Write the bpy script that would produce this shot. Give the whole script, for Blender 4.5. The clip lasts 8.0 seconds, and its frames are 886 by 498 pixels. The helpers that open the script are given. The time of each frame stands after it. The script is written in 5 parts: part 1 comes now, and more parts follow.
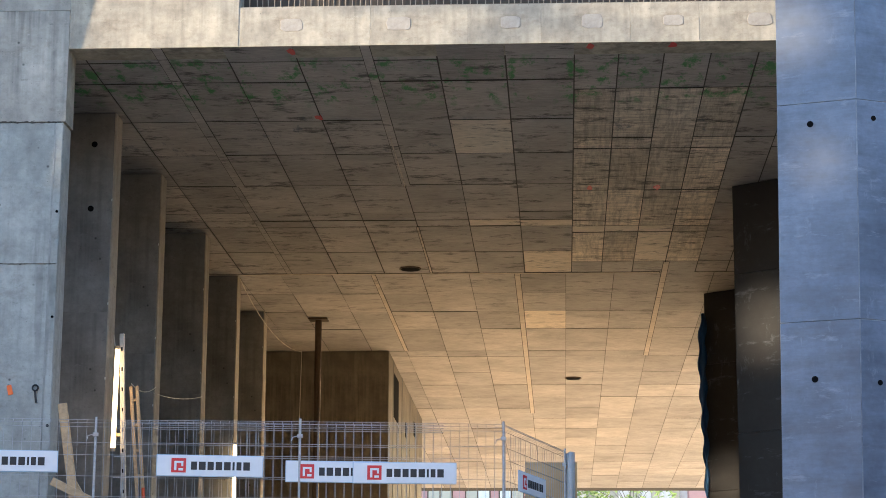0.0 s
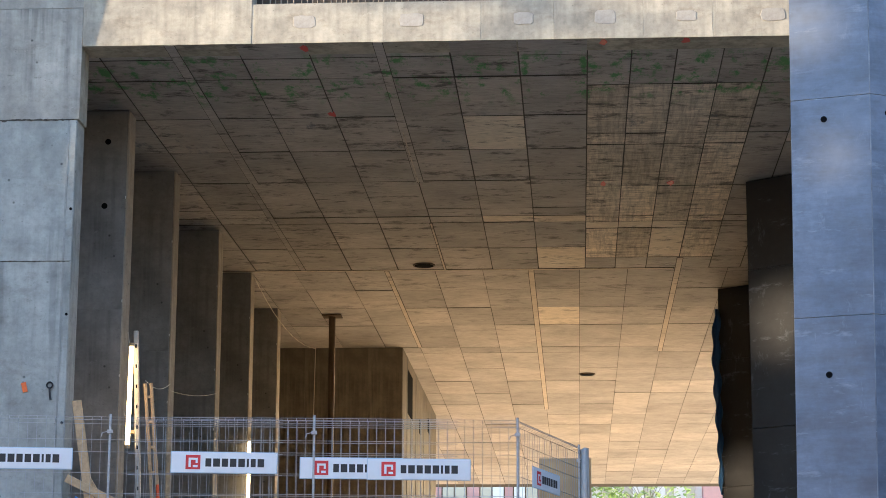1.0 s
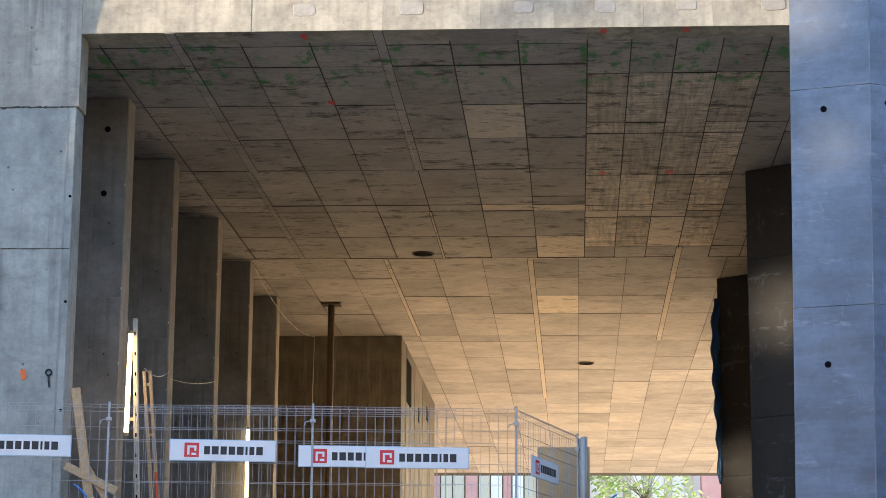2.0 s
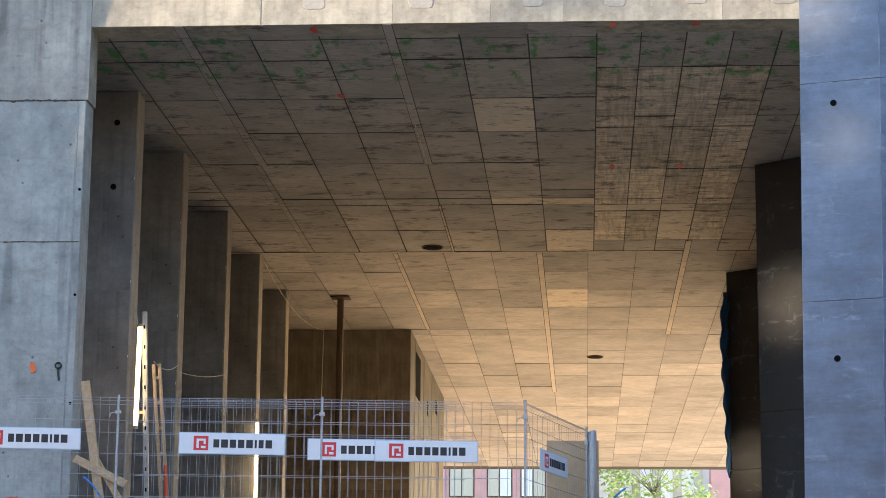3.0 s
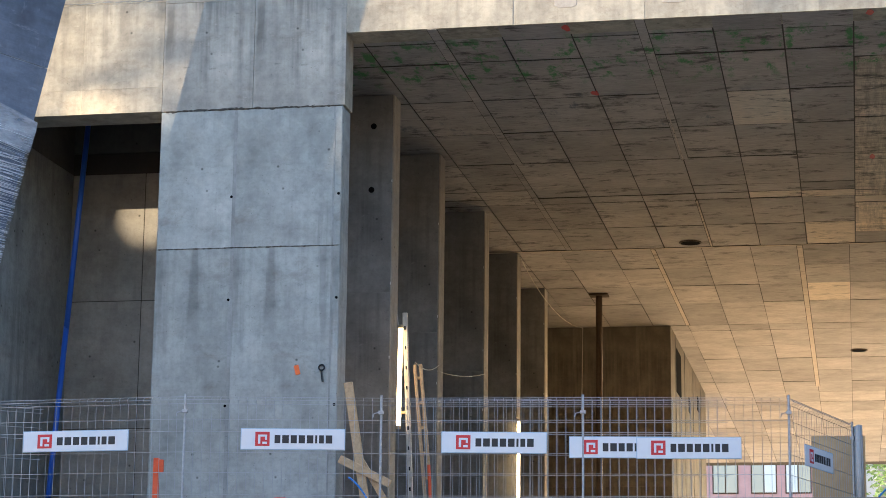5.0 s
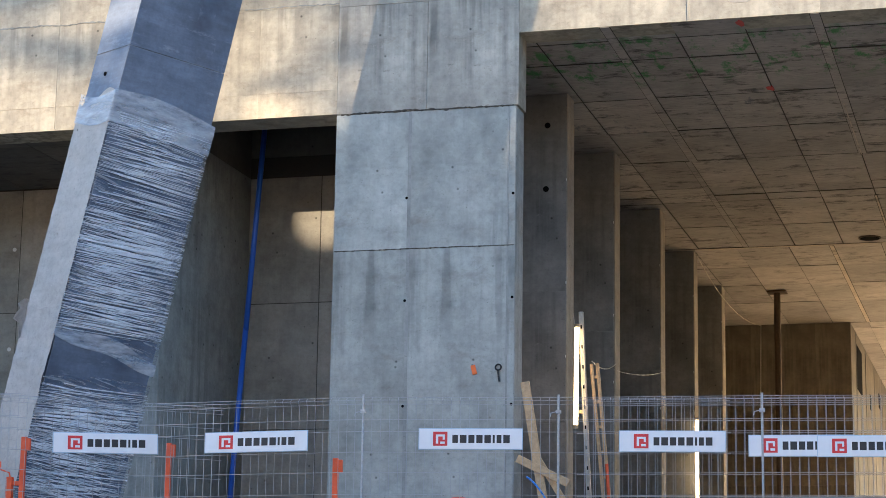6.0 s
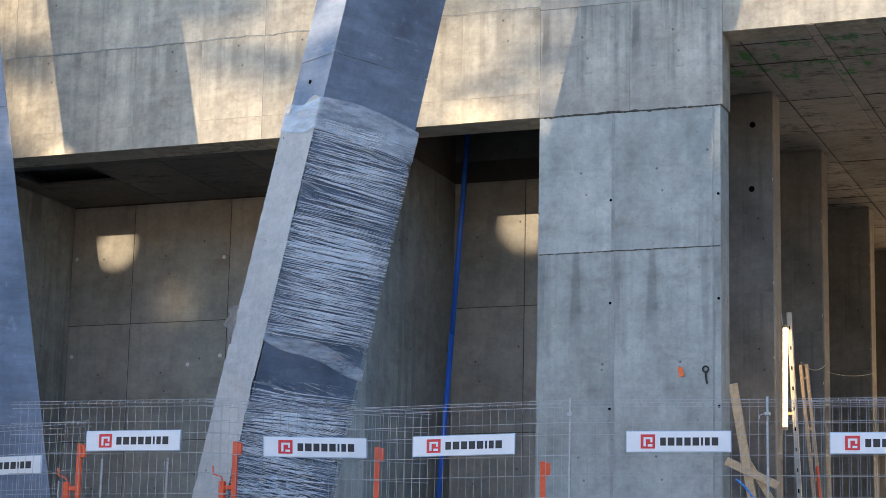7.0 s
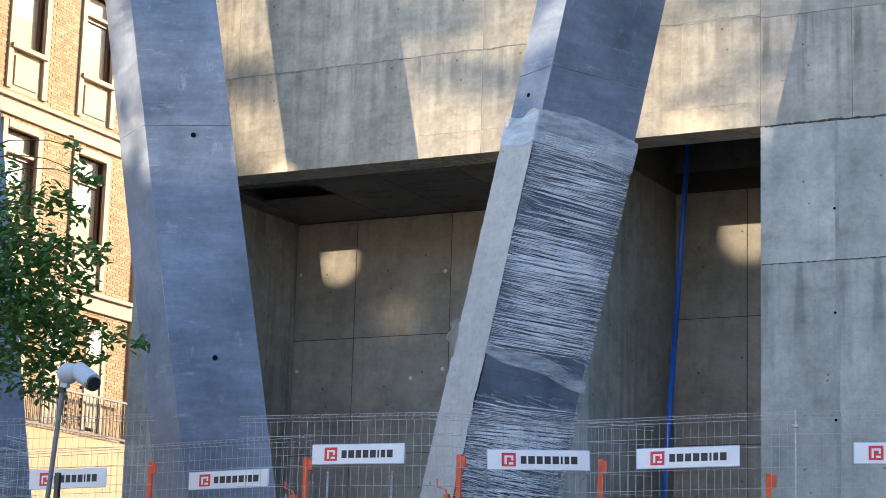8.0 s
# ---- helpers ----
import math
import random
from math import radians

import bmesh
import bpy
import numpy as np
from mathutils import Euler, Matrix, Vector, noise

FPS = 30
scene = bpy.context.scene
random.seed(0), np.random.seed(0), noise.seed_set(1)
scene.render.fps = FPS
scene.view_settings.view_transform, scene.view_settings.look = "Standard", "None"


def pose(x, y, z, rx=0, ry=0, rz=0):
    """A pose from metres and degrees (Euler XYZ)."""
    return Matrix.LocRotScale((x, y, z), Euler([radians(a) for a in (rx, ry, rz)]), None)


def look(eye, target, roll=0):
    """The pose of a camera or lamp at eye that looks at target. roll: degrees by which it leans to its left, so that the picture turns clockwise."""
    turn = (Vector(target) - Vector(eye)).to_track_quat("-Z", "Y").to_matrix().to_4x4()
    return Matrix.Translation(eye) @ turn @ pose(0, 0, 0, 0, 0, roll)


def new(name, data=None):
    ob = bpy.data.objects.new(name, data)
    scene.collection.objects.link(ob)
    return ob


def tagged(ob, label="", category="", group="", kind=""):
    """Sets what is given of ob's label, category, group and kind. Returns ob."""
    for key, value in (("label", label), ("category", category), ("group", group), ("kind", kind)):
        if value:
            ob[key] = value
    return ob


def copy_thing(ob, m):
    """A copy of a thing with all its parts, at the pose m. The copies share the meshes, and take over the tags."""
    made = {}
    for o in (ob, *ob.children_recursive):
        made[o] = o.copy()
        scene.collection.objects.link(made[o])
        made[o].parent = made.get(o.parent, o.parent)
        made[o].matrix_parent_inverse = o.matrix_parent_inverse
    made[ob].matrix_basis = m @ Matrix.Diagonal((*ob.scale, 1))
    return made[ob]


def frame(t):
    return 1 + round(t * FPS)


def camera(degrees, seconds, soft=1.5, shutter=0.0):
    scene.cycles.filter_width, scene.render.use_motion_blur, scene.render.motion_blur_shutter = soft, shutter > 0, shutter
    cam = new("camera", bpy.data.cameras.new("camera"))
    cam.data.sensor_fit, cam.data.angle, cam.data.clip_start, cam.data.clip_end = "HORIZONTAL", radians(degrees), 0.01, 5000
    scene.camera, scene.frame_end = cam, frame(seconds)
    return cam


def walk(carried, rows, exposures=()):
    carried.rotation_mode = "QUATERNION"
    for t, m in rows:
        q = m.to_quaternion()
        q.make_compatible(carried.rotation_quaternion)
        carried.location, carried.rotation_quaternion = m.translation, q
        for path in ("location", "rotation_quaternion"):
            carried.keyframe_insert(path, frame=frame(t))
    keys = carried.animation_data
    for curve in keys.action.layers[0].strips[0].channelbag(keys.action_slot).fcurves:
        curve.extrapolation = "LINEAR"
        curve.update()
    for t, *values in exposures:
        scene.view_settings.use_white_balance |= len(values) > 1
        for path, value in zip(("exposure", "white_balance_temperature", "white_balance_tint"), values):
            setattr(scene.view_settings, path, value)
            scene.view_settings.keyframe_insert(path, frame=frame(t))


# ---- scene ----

# ---------------------------------------------------------------- camera
EYE = 1.6
cam = camera(23.4, 8.0, soft=0.9)
ROWS = [  # seconds, yaw, pitch, roll
    (0.0, 3.27, 12.28, 0.30),
    (0.5, 3.43, 12.26, 0.25),
    (1.0, 3.64, 12.18, 0.22),
    (2.5, 3.62, 11.75, 0.47),
    (3.0, 3.87, 11.70, 0.50),
    (3.5, 4.65, 11.70, 0.49),
    (4.0, 5.78, 11.68, 0.44),
    (4.5, 8.30, 11.62, 0.50),
    (6.0, 15.68, 11.50, 0.91),
    (6.5, 18.28, 11.45, 1.01),
    (7.0, 21.27, 11.48, 1.27),
    (7.5, 24.45, 11.55, 1.46),
    (8.0, 27.30, 11.66, 1.72),
]
walk(cam, [(t, pose(0, 0, EYE, 0, 0, yaw) @ pose(0, 0, 0, 90 + pitch) @ pose(0, 0, 0, 0, 0, roll)) for t, yaw, pitch, roll in ROWS],
     exposures=((0.0, 2.08, 6100, 10), (8.0, 2.08, 6100, 10)))

# ---------------------------------------------------------------- light
SUN_WAY = Vector((-0.85, -1.0, -0.50)).normalized()      # over the back of the building
world = bpy.data.worlds.new("sky")
scene.world = world
world.use_nodes = True
wn = world.node_tree.nodes
sky = wn.new("ShaderNodeTexSky")
sky.sky_type = "NISHITA"
sky.sun_disc = False
sky.sun_elevation = math.asin(-SUN_WAY.z)
sky.sun_rotation = math.atan2(-SUN_WAY.x, -SUN_WAY.y)
world.node_tree.links.new(sky.outputs[0], wn["Background"].inputs[0])
wn["Background"].inputs[1].default_value = 0.15
sun = new("sun", bpy.data.lights.new("sun", "SUN"))
sun.data.energy = 3.8
sun.data.angle = radians(0.53)
sun.data.color = (1.0, 0.80, 0.54)
sun.matrix_world = look(Vector((0, 0, 90)) - SUN_WAY * 50, (0, 0, 90))


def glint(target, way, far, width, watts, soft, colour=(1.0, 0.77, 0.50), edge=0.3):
    """Spot lamp that stands in for sunlight thrown back by unseen windows behind the viewer."""
    d = bpy.data.lights.new("glint_stand_in", "SPOT")
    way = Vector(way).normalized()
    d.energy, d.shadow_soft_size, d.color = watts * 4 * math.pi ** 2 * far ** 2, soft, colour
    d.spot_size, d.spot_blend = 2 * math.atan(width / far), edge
    ob = new("glint_stand_in", d)
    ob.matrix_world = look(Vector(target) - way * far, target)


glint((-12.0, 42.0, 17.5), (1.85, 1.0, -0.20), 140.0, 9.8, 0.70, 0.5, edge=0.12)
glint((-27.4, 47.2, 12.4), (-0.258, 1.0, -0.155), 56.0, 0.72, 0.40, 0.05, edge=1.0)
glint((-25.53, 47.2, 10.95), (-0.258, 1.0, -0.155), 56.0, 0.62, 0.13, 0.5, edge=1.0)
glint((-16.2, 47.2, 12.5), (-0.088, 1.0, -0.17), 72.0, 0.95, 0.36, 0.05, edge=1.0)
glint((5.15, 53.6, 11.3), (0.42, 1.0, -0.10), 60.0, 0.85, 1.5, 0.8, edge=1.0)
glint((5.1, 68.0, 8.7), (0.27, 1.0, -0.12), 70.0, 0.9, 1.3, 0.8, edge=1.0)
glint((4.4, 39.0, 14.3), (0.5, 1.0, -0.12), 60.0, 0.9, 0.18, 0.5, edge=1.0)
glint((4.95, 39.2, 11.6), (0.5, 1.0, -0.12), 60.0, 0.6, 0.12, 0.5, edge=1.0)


# ---------------------------------------------------------------- materials
def material(name):
    m = bpy.data.materials.new(name)
    m.use_nodes = True
    return m, m.node_tree.nodes, m.node_tree.links, m.node_tree.nodes["Principled BSDF"]


def ramp(n, l, fac, stops):
    r = n.new("ShaderNodeValToRGB")
    while len(r.color_ramp.elements) < len(stops):
        r.color_ramp.elements.new(0.5)
    for e, (p, c) in zip(r.color_ramp.elements, stops):
        e.position, e.color = p, (*c, 1) if len(c) == 3 else c
    l.new(fac, r.inputs[0])
    return r.outputs[0]


def grey(v):
    return (v, v, v)


def mix(n, l, kind, fac, a, b):
    x = n.new("ShaderNodeMix")
    x.data_type, x.blend_type = "RGBA", kind
    for s, v in ((0, fac), (6, a), (7, b)):
        if isinstance(v, (int, float)):
            x.inputs[s].default_value = v
        elif isinstance(v, tuple):
            x.inputs[s].default_value = (*v, 1)
        else:
            l.new(v, x.inputs[s])
    return x.outputs[2]


def noise_at(n, l, vec, scale, detail=5, rough=0.6, stretch=(1, 1, 1), shift=0.0):
    mp = n.new("ShaderNodeMapping")
    mp.inputs["Scale"].default_value = stretch
    mp.inputs["Location"].default_value = (shift, shift * 0.7, shift * 1.3)
    l.new(vec, mp.inputs[0])
    t = n.new("ShaderNodeTexNoise")
    t.inputs["Scale"].default_value, t.inputs["Detail"].default_value, t.inputs["Roughness"].default_value = scale, detail, rough
    l.new(mp.outputs[0], t.inputs[0])
    return t.outputs[0]


def bump(n, l, bsdf, height, strength, dist):
    b = n.new("ShaderNodeBump")
    b.inputs["Strength"].default_value, b.inputs["Distance"].default_value = strength, dist
    l.new(height, b.inputs["Height"])
    l.new(b.outputs[0], bsdf.inputs["Normal"])


def concrete(name, light, dark, streak=0.35, blotch=0.5, stain=(0.16, 0.13, 0.1), stains=0.25, rough=0.8, island=0.0, seed=0.0, spec=0.35):
    """Cast concrete: cloudy tone, run-off streaks, dark stains and air holes."""
    m, n, l, b = material(name)
    tc = n.new("ShaderNodeTexCoord").outputs["Object"]
    cloud = noise_at(n, l, tc, 0.55, 6, 0.62, shift=seed)
    col = ramp(n, l, cloud, ((0.3, dark), (0.68, light)))
    mid = noise_at(n, l, tc, 2.6, 5, 0.65, shift=seed + 3)
    col = mix(n, l, "MULTIPLY", blotch, col, ramp(n, l, mid, ((0.3, grey(0.62)), (0.65, grey(1.12)))))
    run = noise_at(n, l, tc, 1.0, 4, 0.6, stretch=(4.5, 4.5, 0.22), shift=seed + 7)
    where = noise_at(n, l, tc, 0.35, 4, 0.6, shift=seed + 17)
    col = mix(n, l, "MULTIPLY", ramp(n, l, where, ((0.42, grey(0.12 * streak)), (0.62, grey(min(1.0, 1.9 * streak))))), col, ramp(n, l, run, ((0.40, grey(0.42)), (0.5, grey(0.96)), (0.62, grey(1.24)))))
    st = noise_at(n, l, tc, 0.9, 8, 0.7, stretch=(1, 1, 1.8), shift=seed + 11)
    col = mix(n, l, "MIX", ramp(n, l, st, ((0.58, grey(0)), (0.72, grey(stains)))), col, stain)
    grain = noise_at(n, l, tc, 9, 7, 0.8)
    col = mix(n, l, "MULTIPLY", 0.5, col, ramp(n, l, grain, ((0.3, grey(0.62)), (0.46, grey(1.0)), (0.7, grey(1.24)))))
    lines = noise_at(n, l, tc, 1.0, 5, 0.7, stretch=(0.7, 0.7, 9.0), shift=seed + 23)
    col = mix(n, l, "MULTIPLY", 0.12, col, ramp(n, l, lines, ((0.36, grey(0.68)), (0.5, grey(1.0)), (0.64, grey(1.14)))))
    vor = n.new("ShaderNodeTexVoronoi")
    vor.inputs["Scale"].default_value = 5.5
    vor.inputs["Randomness"].default_value = 1
    l.new(tc, vor.inputs[0])
    pits = ramp(n, l, vor.outputs[0], ((0.03, grey(0.25)), (0.075, grey(1))))
    col = mix(n, l, "MULTIPLY", 0.6, col, pits)
    big = n.new("ShaderNodeTexVoronoi")
    big.inputs["Scale"].default_value = 2.3
    l.new(tc, big.inputs[0])
    pocks = ramp(n, l, big.outputs[0], ((0.035, grey(0.22)), (0.085, grey(1))))
    col = mix(n, l, "MULTIPLY", 0.85, col, pocks)
    blot = noise_at(n, l, tc, 4.5, 8, 0.82, stretch=(0.8, 0.8, 1.7), shift=seed + 29)
    col = mix(n, l, "MIX", ramp(n, l, blot, ((0.60, grey(0)), (0.68, grey(0.55)))), col, tuple(v * 0.45 for v in dark))
    col = mix(n, l, "MIX", ramp(n, l, blot, ((0.30, grey(0.4)), (0.39, grey(0)))), col, tuple(min(0.8, v * 1.45) for v in light))
    if island:
        g = n.new("ShaderNodeNewGeometry").outputs["Random Per Island"]
        col = mix(n, l, "MULTIPLY", island, col, ramp(n, l, g, ((0.0, (0.62, 0.6, 0.58)), (0.55, grey(0.95)), (0.9, (1.05, 1.0, 0.95)), (1.0, (1.75, 1.6, 1.4)))))
    l.new(col, b.inputs["Base Color"])
    l.new(ramp(n, l, mid, ((0.3, grey(rough - 0.12)), (0.7, grey(min(1, rough + 0.1))))), b.inputs["Roughness"])
    b.inputs["Specular IOR Level"].default_value = spec
    h = mix(n, l, "MULTIPLY", 1.0, mix(n, l, "ADD", 0.5, mid, grain), pits)
    bump(n, l, b, h, 0.5, 0.02)
    return m


def plain(name, col, rough=0.5, metal=0.0, vary=0.25, scale=9.0, spec=0.5, coat=0.0):
    m, n, l, b = material(name)
    tc = n.new("ShaderNodeTexCoord").outputs["Object"]
    v = noise_at(n, l, tc, scale, 5, 0.65)
    c = mix(n, l, "MULTIPLY", vary, col, ramp(n, l, v, ((0.3, grey(0.45)), (0.7, grey(1.25)))))
    l.new(c, b.inputs["Base Color"])
    b.inputs["Roughness"].default_value, b.inputs["Metallic"].default_value = rough, metal
    b.inputs["Specular IOR Level"].default_value = spec
    b.inputs["Coat Weight"].default_value = coat
    return m


def glow(name, col, strength):
    m, n, l, b = material(name)
    b.inputs["Base Color"].default_value = (0.8, 0.8, 0.8, 1)
    b.inputs["Emission Color"].default_value = (*col, 1)
    b.inputs["Emission Strength"].default_value = strength
    return m


M_FACADE = concrete("facade_concrete", (0.50, 0.45, 0.36), (0.33, 0.30, 0.248), streak=0.40, blotch=0.75, stain=(0.17, 0.13, 0.09), stains=0.55)
M_PIER = concrete("pier_concrete", (0.43, 0.44, 0.412), (0.29, 0.30, 0.279), streak=0.22, blotch=0.65, stains=0.45, seed=5)
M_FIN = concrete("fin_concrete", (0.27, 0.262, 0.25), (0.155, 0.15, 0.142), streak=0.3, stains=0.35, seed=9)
M_GROUND = plain("sandy_ground", (0.22, 0.185, 0.14), 0.95, vary=0.5, scale=1.5)
M_STEEL = plain("galvanised_steel", (0.40, 0.41, 0.43), 0.5, 0.6, vary=0.4, scale=20)
M_ORANGE = plain("orange_painted_steel", (0.75, 0.10, 0.03), 0.5, vary=0.35)
M_SIGN = plain("white_sign_board", (0.74, 0.75, 0.78), 0.45, vary=0.12, scale=3)
M_SIGNRIM = plain("pale_blue_sign_rim", (0.42, 0.55, 0.68), 0.5, vary=0.1)
M_INK = plain("black_sign_ink", (0.015, 0.016, 0.02), 0.5, vary=0.1)
M_RED = plain("red_sign_ink", (0.62, 0.03, 0.035), 0.5, vary=0.1)
M_WOOD = plain("raw_timber", (0.50, 0.34, 0.19), 0.75, vary=0.45, scale=14)
M_BLUEPIPE = plain("blue_plastic_pipe", (0.04, 0.16, 0.72), 0.35, vary=0.15)
M_TUBE = glow("lit_tube", (1.0, 0.70, 0.34), 3.2)



def ceiling_concrete(name, light, dark, planks=0.0, seed=0.0, island=0.55, marks=True):
    """Soffit concrete: smudges along the boards, old spray marks near the front edge, tone from panel to panel."""
    m, n, l, b = material(name)
    tc = n.new("ShaderNodeTexCoord").outputs["Object"]
    cloud = noise_at(n, l, tc, 0.7, 6, 0.65, shift=seed)
    col = ramp(n, l, cloud, ((0.3, dark), (0.7, light)))
    g = n.new("ShaderNodeNewGeometry").outputs["Random Per Island"]
    col = mix(n, l, "MULTIPLY", island, col, ramp(n, l, g, ((0.0, (0.66, 0.64, 0.62)), (0.5, grey(0.95)), (1.0, (1.3, 1.26, 1.2)))))
    sep = n.new("ShaderNodeSeparateXYZ")
    l.new(tc, sep.inputs[0])
    deep = n.new("ShaderNodeMapRange")
    deep.inputs["From Min"].default_value, deep.inputs["From Max"].default_value = 60.0, 80.0
    deep.inputs["To Min"].default_value, deep.inputs["To Max"].default_value = 0.95, 0.22
    l.new(sep.outputs[1], deep.inputs[0])
    smear = noise_at(n, l, tc, 1.2, 8, 0.75, stretch=(0.95, 1.9, 1), shift=seed + 2)
    spots = mix(n, l, "MULTIPLY", 1.0, ramp(n, l, smear, ((0.535, grey(0)), (0.635, grey(0.9)))), deep.outputs[0])
    col = mix(n, l, "MIX", spots, col, (0.05, 0.045, 0.042))
    fine = noise_at(n, l, tc, 7, 6, 0.7, stretch=(0.5, 2.2, 1), shift=seed + 5)
    col = mix(n, l, "MULTIPLY", 0.55, col, ramp(n, l, fine, ((0.34, grey(0.55)), (0.62, grey(1.12)))))
    if planks:
        for st in ((7.0, 0.5, 1), (0.7, 9.0, 1)):
            p = noise_at(n, l, tc, 1.3, 4, 0.75, stretch=st, shift=seed + 9)
            col = mix(n, l, "MULTIPLY", planks, col, ramp(n, l, p, ((0.40, (0.4, 0.36, 0.33)), (0.56, (1.25, 1.2, 1.1)))))
    xyz = n.new("ShaderNodeSeparateXYZ")
    l.new(tc, xyz.inputs[0])

    def band(lo, hi):
        r = n.new("ShaderNodeMapRange")
        r.inputs["From Min"].default_value, r.inputs["From Max"].default_value = 40.0, 60.0
        l.new(xyz.outputs[1], r.inputs[0])
        a, c = (lo - 40) / 20, (hi - 40) / 20
        return ramp(n, l, r.outputs[0], ((a - 0.02, grey(0)), (a + 0.02, grey(1)), (c - 0.02, grey(1)), (c + 0.04, grey(0))))

    for colour, lo, hi, sh, cut, sc in () if not marks else (((0.03, 0.25, 0.05), 42.9, 46.2, 31, 0.53, 1.7), ((0.05, 0.08, 0.13), 47.5, 50.8, 47, 0.60, 1.0)):
        mark = noise_at(n, l, tc, sc, 5, 0.7, stretch=(1.7, 0.65, 1), shift=sh)
        mask = mix(n, l, "MULTIPLY", 1.0, ramp(n, l, mark, ((cut, grey(0)), (cut + 0.1, grey(0.85)))), band(lo, hi))
        col = mix(n, l, "MIX", mask, col, colour)
    l.new(col, b.inputs["Base Color"])
    b.inputs["Roughness"].default_value = 0.75
    bump(n, l, b, fine, 0.3, 0.01)
    return m


def dark_coat(name, light, dark, seed=0.0, rough=0.36, scuffs=0.6):
    """Concrete under a dark sealer: cloudy, brushed on level, with pale scuffs and scratches."""
    m, n, l, b = material(name)
    tc = n.new("ShaderNodeTexCoord").outputs["Object"]
    cloud = noise_at(n, l, tc, 0.45, 5, 0.6, shift=seed)
    col = ramp(n, l, cloud, ((0.3, dark), (0.7, light)))
    brushed = noise_at(n, l, tc, 1.0, 6, 0.72, stretch=(0.7, 0.7, 4.2), shift=seed + 12)
    col = mix(n, l, "MULTIPLY", 0.55, col, ramp(n, l, brushed, ((0.34, grey(0.62)), (0.5, grey(0.95)), (0.66, grey(1.3)))))
    fine = noise_at(n, l, tc, 7, 6, 0.7, shift=seed + 2)
    col = mix(n, l, "MULTIPLY", 0.4, col, ramp(n, l, fine, ((0.3, grey(0.6)), (0.68, grey(1.2)))))
    for st, sh, cut in (((0.8, 0.8, 3.2), 4, 0.59), ((2.0, 2.0, 0.8), 8, 0.60), ((9.0, 9.0, 1.1), 15, 0.67)):
        scuff = noise_at(n, l, tc, 1.1, 8, 0.74, stretch=st, shift=seed + sh)
        col = mix(n, l, "MIX", ramp(n, l, scuff, ((cut, grey(0)), (cut + 0.12, grey(scuffs)))), col, (0.34, 0.38, 0.45))
    l.new(col, b.inputs["Base Color"])
    l.new(ramp(n, l, brushed, ((0.3, grey(rough - 0.06)), (0.7, grey(rough + 0.2)))), b.inputs["Roughness"])
    bump(n, l, b, fine, 0.2, 0.008)
    return m


def film_material(name):
    """Clear stretch film in many taut folds."""
    m, n, l, b = material(name)
    tc = n.new("ShaderNodeTexCoord").outputs["Object"]
    xyz = n.new("ShaderNodeSeparateXYZ")
    l.new(tc, xyz.inputs[0])

    def add(p, q, k):
        m2 = n.new("ShaderNodeMath")
        m2.operation = "MULTIPLY_ADD"
        l.new(p, m2.inputs[0])
        m2.inputs[1].default_value = k
        if isinstance(q, float):
            m2.inputs[2].default_value = q
        else:
            l.new(q, m2.inputs[2])
        return m2.outputs[0]

    def strands(slope, dense, shift):
        u = add(xyz.outputs[0], xyz.outputs[1], 1.0)
        bend = noise_at(n, l, tc, 0.8, 2, 0.5, shift=shift)
        v = add(bend, add(u, xyz.outputs[2], slope), 0.05)
        c = n.new("ShaderNodeCombineXYZ")
        l.new(add(u, 0.0, 0.25), c.inputs[0])
        l.new(add(v, 0.0, dense), c.inputs[2])
        return noise_at(n, l, c.outputs[0], 1.0, 3, 0.6, shift=shift)

    pick = ramp(n, l, noise_at(n, l, tc, 0.75, 2, 0.5, shift=9), ((0.46, grey(0)), (0.54, grey(1))))
    folds = mix(n, l, "MIX", pick, strands(0.14, 36.0, 1.0), strands(0.02, 42.0, 5.0))
    thick = noise_at(n, l, tc, 1.6, 4, 0.6, stretch=(1, 1, 3), shift=4)
    b.inputs["Base Color"].default_value = (0.90, 0.94, 1.0, 1)
    b.inputs["Roughness"].default_value = 0.09
    b.inputs["Specular IOR Level"].default_value = 0.9
    b.inputs["Coat Weight"].default_value = 0.8
    bump(n, l, b, folds, 1.0, 0.16)
    clear = n.new("ShaderNodeBsdfTransparent")
    clear.inputs[0].default_value = (0.93, 0.94, 0.96, 1)
    sh = n.new("ShaderNodeMixShader")
    fac = mix(n, l, "MULTIPLY", 1.0, ramp(n, l, folds, ((0.50, grey(0.05)), (0.56, grey(0.5)))), ramp(n, l, thick, ((0.38, grey(0.3)), (0.56, grey(1)))))
    l.new(fac, sh.inputs[0])
    l.new(clear.outputs[0], sh.inputs[1])
    l.new(b.outputs[0], sh.inputs[2])
    l.new(sh.outputs[0], n["Material Output"].inputs[0])
    return m


def milky_film(name):
    """Several layers of film lying smooth, so that they turn milky."""
    m, n, l, b = material(name)
    tc = n.new("ShaderNodeTexCoord").outputs["Object"]
    v = noise_at(n, l, tc, 1.4, 5, 0.65, stretch=(1, 1, 4))
    b.inputs["Base Color"].default_value = (0.62, 0.66, 0.73, 1)
    b.inputs["Roughness"].default_value = 0.2
    b.inputs["Specular IOR Level"].default_value = 0.8
    bump(n, l, b, v, 0.6, 0.06)
    clear = n.new("ShaderNodeBsdfTransparent")
    sh = n.new("ShaderNodeMixShader")
    l.new(ramp(n, l, v, ((0.35, grey(0.3)), (0.65, grey(0.72)))), sh.inputs[0])
    l.new(clear.outputs[0], sh.inputs[1])
    l.new(b.outputs[0], sh.inputs[2])
    l.new(sh.outputs[0], n["Material Output"].inputs[0])
    return m


